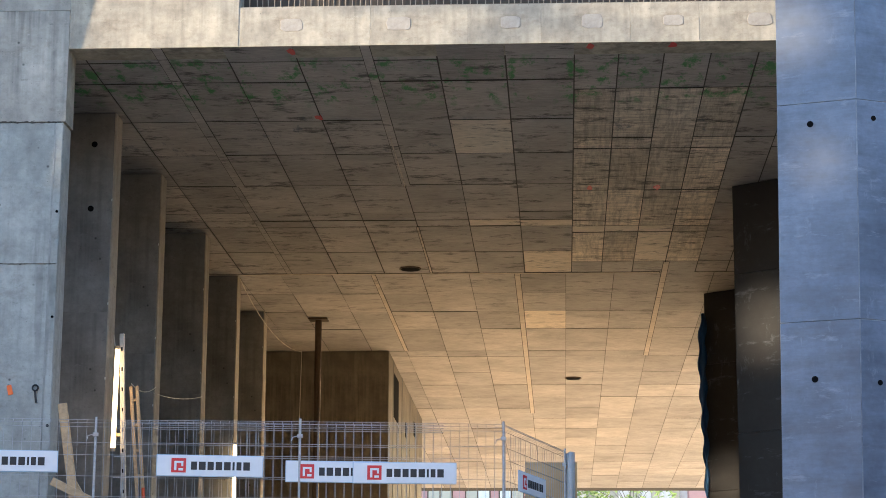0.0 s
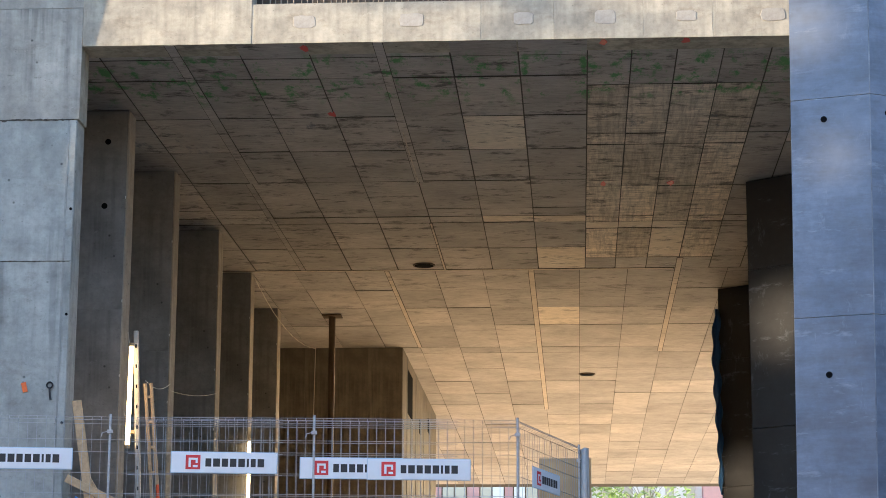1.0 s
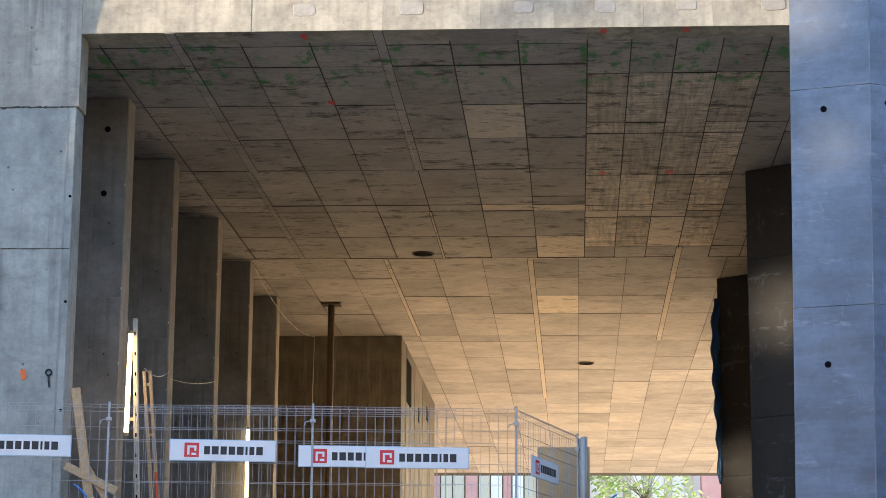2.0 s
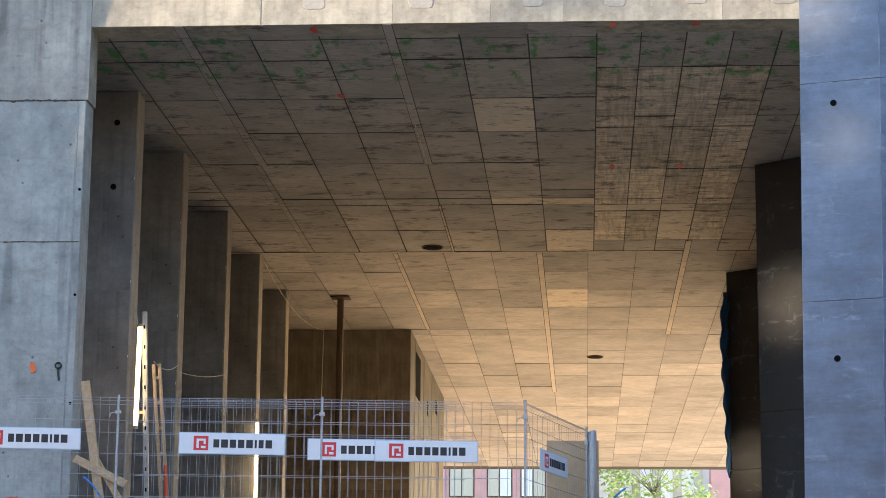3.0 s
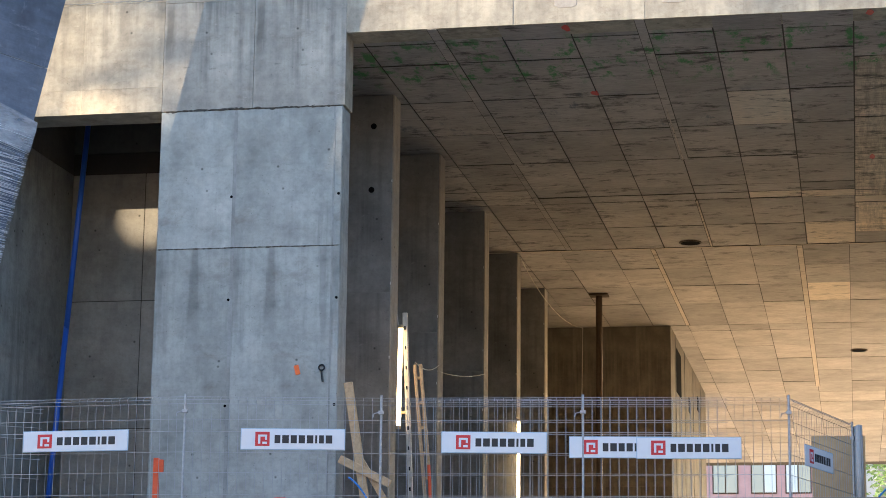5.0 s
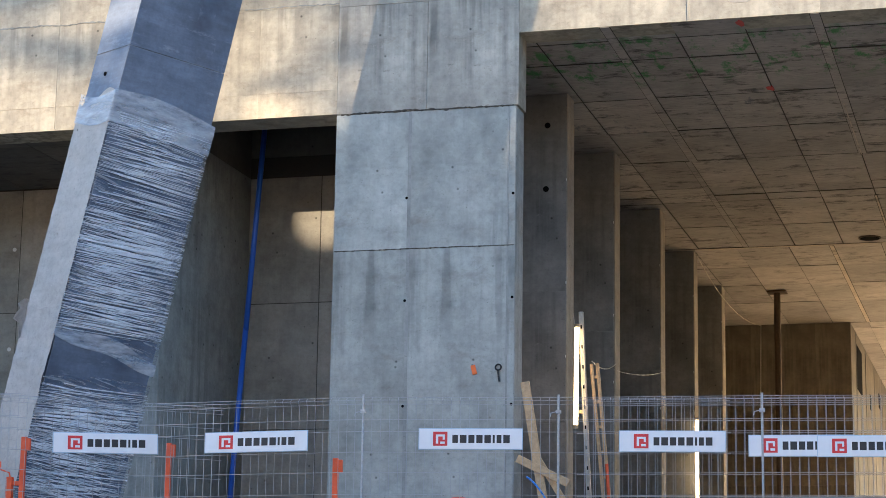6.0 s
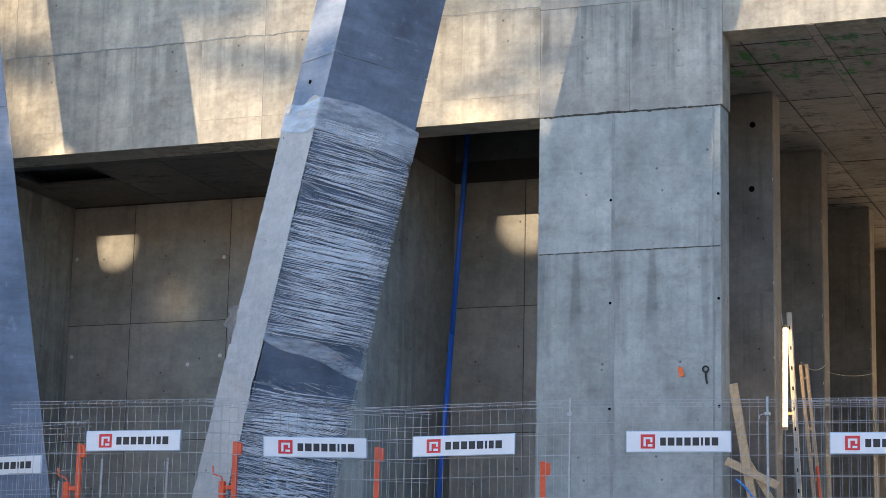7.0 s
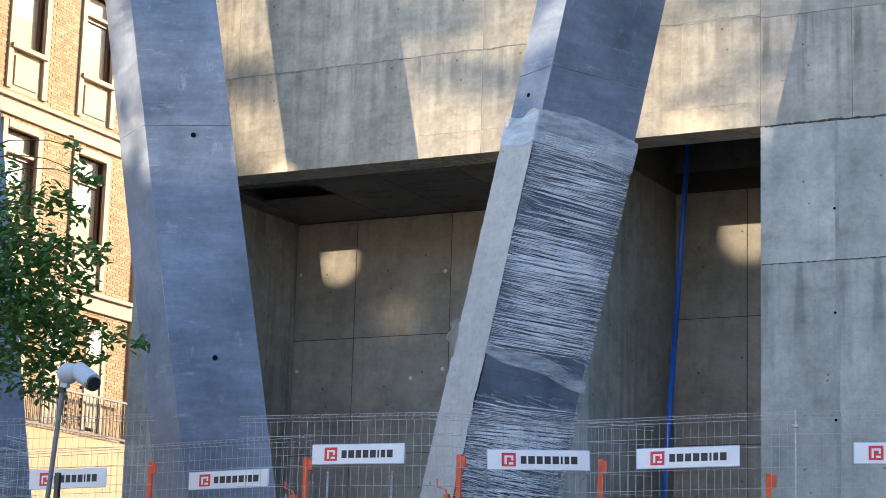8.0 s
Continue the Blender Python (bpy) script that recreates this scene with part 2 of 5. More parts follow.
def leaf_material(name, a, c):
    m, n, l, b = material(name)
    g = n.new("ShaderNodeNewGeometry").outputs["Random Per Island"]
    l.new(ramp(n, l, g, ((0.0, a), (1.0, c))), b.inputs["Base Color"])
    b.inputs["Roughness"].default_value = 0.5
    b.inputs["Transmission Weight"].default_value = 0.0
    tr = n.new("ShaderNodeBsdfTranslucent")
    l.new(ramp(n, l, g, ((0.0, tuple(v * 1.2 for v in a)), (1.0, tuple(v * 1.4 for v in c)))), tr.inputs[0])
    sh = n.new("ShaderNodeMixShader")
    sh.inputs[0].default_value = 0.35
    l.new(b.outputs[0], sh.inputs[1])
    l.new(tr.outputs[0], sh.inputs[2])
    l.new(sh.outputs[0], n["Material Output"].inputs[0])
    return m


def panel_tone(m, lo=0.84, hi=1.1):
    """Let pieces that share a mesh differ a little in tone."""
    n, l = m.node_tree.nodes, m.node_tree.links
    b = n["Principled BSDF"]
    src = b.inputs["Base Color"].links[0].from_socket
    r = n.new("ShaderNodeObjectInfo").outputs["Random"]
    l.new(mix(n, l, "MULTIPLY", 1.0, src, ramp(n, l, r, ((0.0, grey(lo)), (1.0, grey(hi))))), b.inputs["Base Color"])
    return m


M_CEIL = ceiling_concrete("ceiling_concrete", (0.52, 0.48, 0.465), (0.345, 0.32, 0.31), seed=13, island=0.6)
# soffit concrete darkened: the shade inside the recess is put into its colour
M_SOFFIT_SHADED = ceiling_concrete("recess_soffit_shaded", (0.19, 0.17, 0.15), (0.12, 0.108, 0.097), seed=19, marks=False)
M_CEIL_WORN = ceiling_concrete("ceiling_board_marked", (0.80, 0.73, 0.67), (0.55, 0.50, 0.455), planks=0.45, seed=17, island=0.9)
M_CEIL_FRESH = ceiling_concrete("ceiling_fresh_panel", (0.86, 0.75, 0.63), (0.70, 0.61, 0.51), seed=29, island=0.1, marks=False)
M_CEIL_PALE = ceiling_concrete("ceiling_pale_strip", (0.68, 0.59, 0.50), (0.54, 0.47, 0.40), seed=23, island=0.1, marks=False)
# paler copy for the fin ends: light from the right put into the colour
M_END_LIT = concrete("lit_end_concrete", (0.46, 0.40, 0.33), (0.33, 0.285, 0.235), streak=0.2, stains=0.2, seed=41)
# unseen floor colour, made pale and golden to bounce light up to the ceiling
M_BOUNCE_FLOOR = plain("pale_bounce_floor", (0.74, 0.60, 0.40), 0.9, vary=0.25, scale=0.8)
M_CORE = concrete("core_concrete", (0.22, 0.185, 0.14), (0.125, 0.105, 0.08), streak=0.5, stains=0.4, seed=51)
M_POLE = plain("weathered_pole_steel", (0.16, 0.17, 0.18), 0.5, 0.5, vary=0.4)
M_PATCH = concrete("mortar_patch", (0.50, 0.46, 0.40), (0.38, 0.35, 0.31), streak=0.1, stains=0.2, seed=61)
M_BAND = concrete("joint_band", (0.34, 0.345, 0.33), (0.22, 0.225, 0.215), streak=0.3, stains=0.3, seed=66)
M_PLASTER = plain("grey_plaster", (0.24, 0.23, 0.22), 0.85, vary=0.25, scale=1)
M_HOLE = plain("dark_hole", (0.006, 0.006, 0.007), 1.0, vary=0.1, spec=0.05)
M_RECESS = concrete("recess_concrete", (0.44, 0.42, 0.375), (0.28, 0.268, 0.238), streak=0.12, stains=0.4, seed=71)
M_JOINT = plain("joint_dark", (0.07, 0.06, 0.05), 0.9)
M_DARK = dark_coat("dark_coated_concrete", (0.205, 0.25, 0.335), (0.068, 0.09, 0.135), seed=3)
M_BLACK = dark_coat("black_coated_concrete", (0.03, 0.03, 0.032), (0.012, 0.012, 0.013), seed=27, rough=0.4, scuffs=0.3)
M_WORN = concrete("worn_edge", (0.36, 0.39, 0.44), (0.10, 0.12, 0.16), streak=0.1, blotch=1.0, stains=0.3, seed=77)
M_FILM = film_material("stretch_film")
M_MILKY = milky_film("milky_film")
M_FOLD = plain("film_fold", (0.88, 0.93, 1.0), 0.10, vary=0.3, scale=3.0, spec=1.0, coat=1.0)
M_FLEECE = concrete("grey_fleece_wrap", (0.52, 0.49, 0.46), (0.42, 0.395, 0.375), streak=0.06, blotch=0.3, stains=0.15, rough=0.9, seed=31)
M_BRICK = plain("pale_mortar", (0.26, 0.18, 0.105), 0.9, vary=0.3, scale=6)


def brick_tone(name, source):
    """Fired brick, each one of its own tone."""
    m, n, l, b = material(name)
    r = n.new("ShaderNodeObjectInfo").outputs["Random"] if source == "object" else n.new("ShaderNodeNewGeometry").outputs["Random Per Island"]
    tc = n.new("ShaderNodeTexCoord").outputs["Object"]
    col = ramp(n, l, r, ((0.0, (0.22, 0.135, 0.068)), (0.5, (0.29, 0.18, 0.093)), (1.0, (0.35, 0.23, 0.127))))
    col = mix(n, l, "MULTIPLY", 0.4, col, ramp(n, l, noise_at(n, l, tc, 12, 4, 0.7), ((0.3, grey(0.65)), (0.7, grey(1.2)))))
    l.new(col, b.inputs["Base Color"])
    b.inputs["Roughness"].default_value = 0.85
    return m


M_BRICK_ONE = brick_tone("buff_brick", "object")
M_BRICK_MANY = brick_tone("buff_brick_joined", "island")
M_CREAM = plain("cream_render", (0.34, 0.235, 0.13), 0.8, vary=0.25, scale=2)
M_TRIM = plain("pale_stone_trim", (0.35, 0.262, 0.17), 0.75, vary=0.2, scale=3)
M_FRAMEWOOD = plain("brown_window_wood", (0.16, 0.07, 0.035), 0.45, vary=0.3)
M_LEAF = leaf_material("leaf", (0.035, 0.10, 0.02), (0.10, 0.20, 0.045))
M_LEAF_FAR = leaf_material("leaf_pale", (0.16, 0.26, 0.08), (0.34, 0.44, 0.18))
M_BARK = plain("bark", (0.10, 0.075, 0.05), 0.9, vary=0.5)
M_PINK = plain("pink_render", (0.62, 0.36, 0.34), 0.85, vary=0.2, scale=1)
M_WHITE = plain("white_panel", (0.78, 0.78, 0.76), 0.6, vary=0.15, scale=1)
M_BLUECLOTH = plain("dark_blue_sheet", (0.035, 0.13, 0.30), 0.6, vary=0.4, scale=5)
M_CAMBODY = plain("grey_white_casing", (0.40, 0.45, 0.50), 0.35, vary=0.12)
M_BLACKPLASTIC = plain("black_plastic", (0.012, 0.012, 0.014), 0.35, vary=0.2)
M_RUST = plain("dark_rusty_steel", (0.09, 0.055, 0.03), 0.6, 0.3, vary=0.5)
M_ORANGETAPE = plain("orange_tape", (0.85, 0.16, 0.03), 0.6, vary=0.2)
M_PLY = plain("grey_brown_plywood", (0.46, 0.31, 0.16), 0.8, vary=0.4, scale=2)
M_REBAR = plain("rebar", (0.30, 0.25, 0.20), 0.7, 0.3, vary=0.4)
M_CABLE = plain("pale_cable", (0.55, 0.50, 0.42), 0.6)
panel_tone(M_PIER)
panel_tone(M_FACADE, 0.93, 1.06)


def glass_material():
    m, n, l, b = material("reflection_toned_glass")
    # pale brown base stands in for reflections and curtains in the panes
    b.inputs["Base Color"].default_value = (0.40, 0.34, 0.26, 1)
    b.inputs["Roughness"].default_value = 0.04
    b.inputs["Specular IOR Level"].default_value = 0.9
    return m


M_GLASS = glass_material()

# ---------------------------------------------------------------- building helpers
def link_mesh(name, bm, mat, parent=None, label="", smooth=False):
    me = bpy.data.meshes.new(name)
    bm.normal_update()
    bm.to_mesh(me)
    bm.free()
    for x in mat if isinstance(mat, (list, tuple)) else (mat,):
        me.materials.append(x)
    if smooth:
        me.shade_smooth()
    ob = new(name, me)
    if parent:
        ob.parent = parent
    if label:
        ob["label"] = label
    return ob


def part(name, bm, mat, parent, label="", smooth=False):
    return link_mesh(name, bm, mat, parent, label, smooth)


def thing(name, at, label, category, group="", kind="", turn=0.0):
    e = new(name)
    e.matrix_world = pose(*at, 0, 0, turn)
    return tagged(e, label, category, group, kind)


def box(bm, x0, x1, y0, y1, z0, z1, m=None):
    vs = [bm.verts.new((x, y, z)) for z in (z0, z1) for y in (y0, y1) for x in (x0, x1)]
    if m is not None:
        for v in vs:
            v.co = m @ v.co
    for f in ((0, 2, 3, 1), (4, 5, 7, 6), (0, 1, 5, 4), (2, 6, 7, 3), (0, 4, 6, 2), (1, 3, 7, 5)):
        bm.faces.new([vs[i] for i in f])
    return vs


def bevel(bm, w, seg=1):
    bmesh.ops.bevel(bm, geom=bm.edges[:], offset=w, segments=seg, affect="EDGES", profile=0.6)


def solid(x0, x1, y0, y1, z0, z1, w=0.0):
    bm = bmesh.new()
    box(bm, x0, x1, y0, y1, z0, z1)
    if w:
        bevel(bm, w)
    return bm


def rod(bm, a, b, r, n=6):
    a, b = Vector(a), Vector(b)
    d = b - a
    q = d.to_track_quat("Z", "Y").to_matrix()
    rings = []
    for p in (a, b):
        rings.append([bm.verts.new(p + q @ Vector((r * math.cos(2 * math.pi * i / n), r * math.sin(2 * math.pi * i / n), 0))) for i in range(n)])
    for i in range(n):
        bm.faces.new((rings[0][i], rings[0][(i + 1) % n], rings[1][(i + 1) % n], rings[1][i]))
    bm.faces.new(rings[0][::-1])
    bm.faces.new(rings[1])


def prism(bm, low, high):
    """A closed solid between two outlines of the same number of corners, counter-clockwise from above."""
    a = [bm.verts.new(p) for p in low]
    b = [bm.verts.new(p) for p in high]
    k = len(a)
    for i in range(k):
        bm.faces.new((a[i], a[(i + 1) % k], b[(i + 1) % k], b[i]))
    bm.faces.new(a[::-1])
    bm.faces.new(b)


def structure(name, bm, mat, label, category="wall"):
    return tagged(link_mesh(name, bm, mat), label, category, kind="structure")


# ---------------------------------------------------------------- levels and lines of the plan
YF = 42.0          # face of the building
ZT = 4.5           # terrace in front of it
ZC = 15.06         # underside of the passage roof
ZB = 13.51         # underside of the lower beam
ZTOP = 15.92       # top of the passage's edge beam
XP = -10.2         # side of the passage
XO = -14.2         # other side of the pier
XE = -30.1         # end of the building
YR = 47.25         # back of the recesses
YEND = 130.0       # far end of the passage

# ---------------------------------------------------------------- ground
bm = bmesh.new()
xs = (-900, -200, -60, 60, 200, 900)
ys = ((-900, 0.0), (-60, 0.0), (24, 0.0), (33.2, ZT), (60, ZT), (132, ZT), (300, ZT), (900, ZT))
grid = [[bm.verts.new((x, y, z)) for x in xs] for y, z in ys]
for j in range(len(ys) - 1):
    for i in range(len(xs) - 1):
        bm.faces.new((grid[j][i], grid[j][i + 1], grid[j + 1][i + 1], grid[j + 1][i]))
structure("ground", bm, M_GROUND, "sandy bare earth of a building site", "ground")

# ---------------------------------------------------------------- the concrete building
def cylinder(bm, at, r, h, axis="z", n=14):
    m = {"z": Matrix.Identity(4), "y": pose(0, 0, 0, 90), "x": pose(0, 0, 0, 0, 90)}[axis]
    bmesh.ops.create_cone(bm, cap_ends=True, segments=n, radius1=r, radius2=r, depth=h, matrix=Matrix.Translation(at) @ m)


_panel_meshes = {}


def wall_panels(parent, mat, xs, zs, y, proud=0.012, gap=0.004, name="panel"):
    """Cast panels between formwork joints, each standing a little proud of the wall's core."""
    for j in range(len(zs) - 1):
        for i in range(len(xs) - 1):
            w, h = round(xs[i + 1] - xs[i] - 2 * gap, 3), round(zs[j + 1] - zs[j] - 2 * gap, 3)
            key = (w, h, mat.name)
            if key not in _panel_meshes:
                bm = solid(0, w, 0, proud + 0.02, 0, h, min(0.005, gap * 0.8))
                ob = part(name, bm, mat, parent)
                _panel_meshes[key] = ob.data
            else:
                ob = new(name, _panel_meshes[key])
                ob.parent = parent
            ob.location = (xs[i] + gap, y - proud + 0.003 * ((i * 7 + j * 3) % 3), zs[j] + gap)


def tie_hole(parent, x, y, z, r=0.035, axis="y", mat=None):
    bm = bmesh.new()
    cylinder(bm, (0, 0, 0), r, 0.012, axis)
    ob = part("tie_hole", bm, mat or M_HOLE, parent, "dark round tie hole")
    ob.location = (x, y, z)
    return ob


front = structure("wall_front", solid(XE, XO, YF + 0.012, YF + 0.9, ZB, 24), M_FACADE, "stained cast concrete wall above the recesses, sunlit in patches")
wall_panels(front, M_FACADE, [XE, -27.4, -24.1, -22.4, -20.8, -18.2, -16.0, XO], [ZB, 14.05, 15.95, 18.7, 21.4, 24.0], YF + 0.012, gap=0.002)
pier = structure("wall_pier", solid(XO + 0.03, XP - 0.08, YF + 0.014, YF + 0.68, ZT, 13.49), M_JOINT, "blue-grey cast concrete pier with formwork joints and tie holes")
wall_panels(pier, M_PIER, [XO, -12.55, -10.42, XP - 0.05], [ZT, 10.51, 13.485], YF + 0.012, gap=0.005)
structure("wall_pier_side", solid(XP - 0.08, XP - 0.045, YF + 0.03, YF + 0.69, ZT, 13.487, 0.01), M_PIER, "grey concrete side of the pier")
# darker concrete than the pier's front, for the shade on this side
structure("wall_pier_inner", solid(XO + 0.002, XO + 0.03, YF + 0.03, YR, ZT, 13.487), M_FIN, "side of the pier towards the recess, in darker concrete for its shade")
part("joint_band", solid(-12.585, -12.515, YF - 0.0035, YF + 0.004, ZT, 13.47), M_BAND, pier, "darker band along the upright joint")
part("joint_band", solid(-10.43, -10.395, YF - 0.0035, YF + 0.004, ZT, 13.47), M_BAND, pier, "darker band along the upright joint")
rj = random.Random(3)


def ragged(x0, x1, z, thick, mat, parent, label, wander=1.0):
    """A torn, crumbling line along a pour joint."""
    bm = bmesh.new()
    k = int((x1 - x0) / 0.05)
    lo, hi, drift = [], [], 0.0
    for i in range(k + 1):
        drift = drift * 0.8 + wander * rj.uniform(-0.012, 0.012)
        t = thick * rj.uniform(0.15, 1.0)
        x = x0 + (x1 - x0) * i / k
        lo.append((x, z + drift - t))
        hi.append((x, z + drift + t * 0.5))
    for i in range(k):
        q = [lo[i], lo[i + 1], hi[i + 1], hi[i]]
        prism(bm, [(x, YF + 0.006, w) for x, w in q], [(x, YF - 0.006 - 0.004 * rj.random(), w) for x, w in q])
    return part("crumbled_edge", bm, mat, parent, label)


ragged(XO + 0.1, XP - 0.1, 13.495, 0.035, M_JOINT, pier, "dark crumbled edge along the pour joint")
ragged(XO + 0.03, XP - 0.1, 10.512, 0.02, M_JOINT, pier, "dark crumbled edge along the formwork joint", 0.25)
for hx in (-12.6, -10.3):
    for hz in (11.6, 9.41, 7.2):
        tie_hole(pier, hx, YF - 0.002, hz, 0.03)
M_HEAD = concrete("streaked_concrete", (0.47, 0.44, 0.38), (0.28, 0.265, 0.235), streak=1.0, blotch=0.6, stain=(0.15, 0.12, 0.085), stains=0.5, seed=2)
head_wall = structure("wall_pier_head", solid(XO, -6.66, YF + 0.012, YF + 0.68, ZC + 0.85, 24), M_FACADE, "stained cast concrete wall above the pier with water streaks")
wall_panels(head_wall, M_HEAD, [XO, -12.2, XP], [13.5, 15.9, 18.7, 21.4, 24.0], YF + 0.012, gap=0.004)
wall_panels(head_wall, M_FACADE, [XP, -6.66], [ZC, 18.7, 21.4, 24.0], YF + 0.012, gap=0.004)
structure("wall_pier_head_core", solid(XO, XP - 0.004, YF + 0.02, YF + 0.68, 13.5, ZC + 0.846), M_FACADE, "concrete core of the pier head")
ragged(XE + 1, -18.5, 15.96, 0.03, M_BAND, front, "dark crumbled edge along the pour joint")
ragged(-17.5, XO, 16.0, 0.025, M_BAND, front, "dark crumbled edge along the pour joint")
beam = structure("beam_edge", solid(XP, 9.5, YF + 0.012, YF + 0.8, ZC + 0.003, ZTOP - 0.004), M_FACADE, "sunlit cast concrete edge beam over the passage", "beam")
wall_panels(beam, M_FACADE, [-6.60, -3.93, -1.91, -0.41, 1.42, 2.83, 5.2, 7.3, 9.5], [ZC, ZTOP], YF + 0.012, gap=0.003)
rng = random.Random(11)
for x in (-5.57, -3.34, -1.04, 0.64, 2.3, 4.06):
    bm = bmesh.new()
    w, h = rng.uniform(0.2, 0.27), rng.uniform(0.11, 0.16)
    pts = [(w * math.copysign(abs(math.cos(a)) ** 0.45, math.cos(a)) * rng.uniform(0.93, 1.05), h * math.copysign(abs(math.sin(a)) ** 0.45, math.sin(a)) * rng.uniform(0.93, 1.05)) for a in [2 * math.pi * k / 18 for k in range(18)]]
    prism(bm, [(p, q, 0) for p, q in pts], [(p * 0.97, q * 0.97, 0.008) for p, q in pts])
    ob = part("patch", bm, M_PATCH, beam, "pale mortar patch")
    ob.matrix_local = pose(x, YF - 0.001, 15.52, 90)

# starter bars on top of the beam
bm = bmesh.new()
x = -6.5
while x < 9.4:
    rod(bm, (x, YF + 0.35, ZTOP - 0.05), (x + rng.uniform(-0.03, 0.03), YF + 0.35, ZTOP + 1.1), 0.012, 5)
    x += rng.uniform(0.1, 0.17)
for z in (0.12, 0.5, 0.9):
    rod(bm, (-6.5, YF + 0.37, ZTOP + z), (9.4, YF + 0.37, ZTOP + z), 0.012, 5)
tagged(link_mesh("starter_bars", bm, M_REBAR), "close row of rusty starter bars standing on the beam", "rebar", kind="stuff")
tagged(link_mesh("shuttering_board", solid(-6.655, 9.4, YF + 0.6, YF + 0.65, ZTOP, ZTOP + 1.3, 0.005), M_JOINT), "dark plywood shuttering board behind the starter bars", "board")

structure("wall_end", solid(XE, -28.7, YF, YR + 0.5, ZT, ZB - 0.004, 0.02), M_PIER, "grey cast concrete end wall of the building")
structure("wall_end_top", solid(XE + 0.3, -28.7, YF + 0.92, YR + 0.5, ZB, ZB + 0.7), M_FIN, "concrete top of the end wall")
structure("wall_end_side", solid(XE, XE + 0.3, YF + 0.92, YR + 0.5, ZB, 24), M_PIER, "grey cast concrete side wall")
rback = structure("wall_recess_back", solid(-28.7, XO, YR + 0.012, YR + 0.5, ZT, ZB + 0.5), M_JOINT, "dim cast concrete back wall of the recess with panel joints")
wall_panels(rback, M_RECESS, [-28.7, -26.9, -24.15, -21.4, -18.45], [ZT, 7.4, 10.4, 13.5], YR + 0.012, gap=0.009)
wall_panels(rback, M_RECESS, [-18.45, -16.3, XO + 0.03], [ZT, 7.4, 10.42, 13.5], YR + 0.012, gap=0.009)
for hx, hz in ((-28.55, 12.15), (-24.3, 12.0), (-28.55, 9.6), (-25.2, 9.3), (-24.3, 9.5)):
    tie_hole(rback, hx, YR - 0.005, hz, 0.05, mat=M_WHITE)["label"] = "pale tie cone"
mid = structure("wall_recess_mid", solid(-19.8, -18.1, YF + 0.1, YR, ZT, ZB - 0.004, 0.02), M_PIER, "cast concrete cross wall between the recesses")
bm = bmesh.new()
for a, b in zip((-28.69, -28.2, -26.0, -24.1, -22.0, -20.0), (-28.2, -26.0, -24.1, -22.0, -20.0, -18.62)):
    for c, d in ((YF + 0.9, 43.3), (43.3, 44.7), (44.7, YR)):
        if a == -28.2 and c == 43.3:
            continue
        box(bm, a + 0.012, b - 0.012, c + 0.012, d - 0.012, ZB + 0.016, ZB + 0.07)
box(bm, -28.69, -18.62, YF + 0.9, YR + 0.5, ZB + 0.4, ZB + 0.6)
structure("ceiling_recess", bm, M_SOFFIT_SHADED, "cast concrete soffit, darkened in colour for its shade, with a square shaft opening", "ceiling")

# darker concrete that holds the deep shade of the open shaft
M_SHAFT_SHADED = concrete("shaft_shaded_concrete", (0.17, 0.155, 0.135), (0.09, 0.082, 0.07), streak=0.3, stains=0.4, seed=33)
structure("wall_shaft", solid(-18.2, XO + 0.03, YR, YR + 0.4, ZB + 0.51, 20), M_SHAFT_SHADED, "concrete shaft wall above the recess, its shade put into the colour")
structure("wall_shaft_side", solid(-18.6, -18.12, YF + 0.92, YR + 0.4, ZB + 0.0, 20), M_SHAFT_SHADED, "concrete shaft wall, its shade put into the colour")
structure("wall_shaft_pier", solid(XO + 0.032, XO + 0.4, YF + 0.69, YR + 0.4, 13.5, 20), M_SHAFT_SHADED, "concrete shaft wall, its shade put into the colour")
structure("ceiling_shaft", solid(-18.6, XO + 0.4, YF + 0.9, YR + 0.4, 20.0, 20.3), M_SHAFT_SHADED, "concrete cover of the shaft", "ceiling")

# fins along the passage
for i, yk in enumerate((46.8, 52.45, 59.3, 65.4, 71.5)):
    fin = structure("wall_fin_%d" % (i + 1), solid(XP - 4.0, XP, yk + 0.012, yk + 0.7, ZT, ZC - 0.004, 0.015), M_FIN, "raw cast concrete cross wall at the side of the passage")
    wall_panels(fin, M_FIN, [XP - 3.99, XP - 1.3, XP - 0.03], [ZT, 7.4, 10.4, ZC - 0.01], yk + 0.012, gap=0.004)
    # end face lightened in colour where light falls from the passage's right
    part("end_strip", solid(XP - 0.02, XP + 0.012, yk + 0.006, yk + 0.69, ZT, ZC - 0.01, 0.006), M_END_LIT, fin, "end face of the cross wall, paler for the light that falls on it")
    for hz in (13.0, 10.6, 8.9):
        tie_hole(fin, XP - 0.02, yk + 0.02, hz + 0.2 * i, 0.035, "x", M_WHITE)["label"] = "pale plastic tie cone"
    if i == 0:
        for hx, hz in ((-10.67, 14.31), (-10.7, 12.8)):
            tie_hole(fin, hx, yk - 0.004, hz, 0.07)
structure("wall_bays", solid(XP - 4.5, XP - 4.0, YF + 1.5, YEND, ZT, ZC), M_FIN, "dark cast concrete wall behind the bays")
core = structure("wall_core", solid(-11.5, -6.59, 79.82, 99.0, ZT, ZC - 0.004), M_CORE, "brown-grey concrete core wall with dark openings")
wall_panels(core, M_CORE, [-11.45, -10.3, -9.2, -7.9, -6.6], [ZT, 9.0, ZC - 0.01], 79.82)
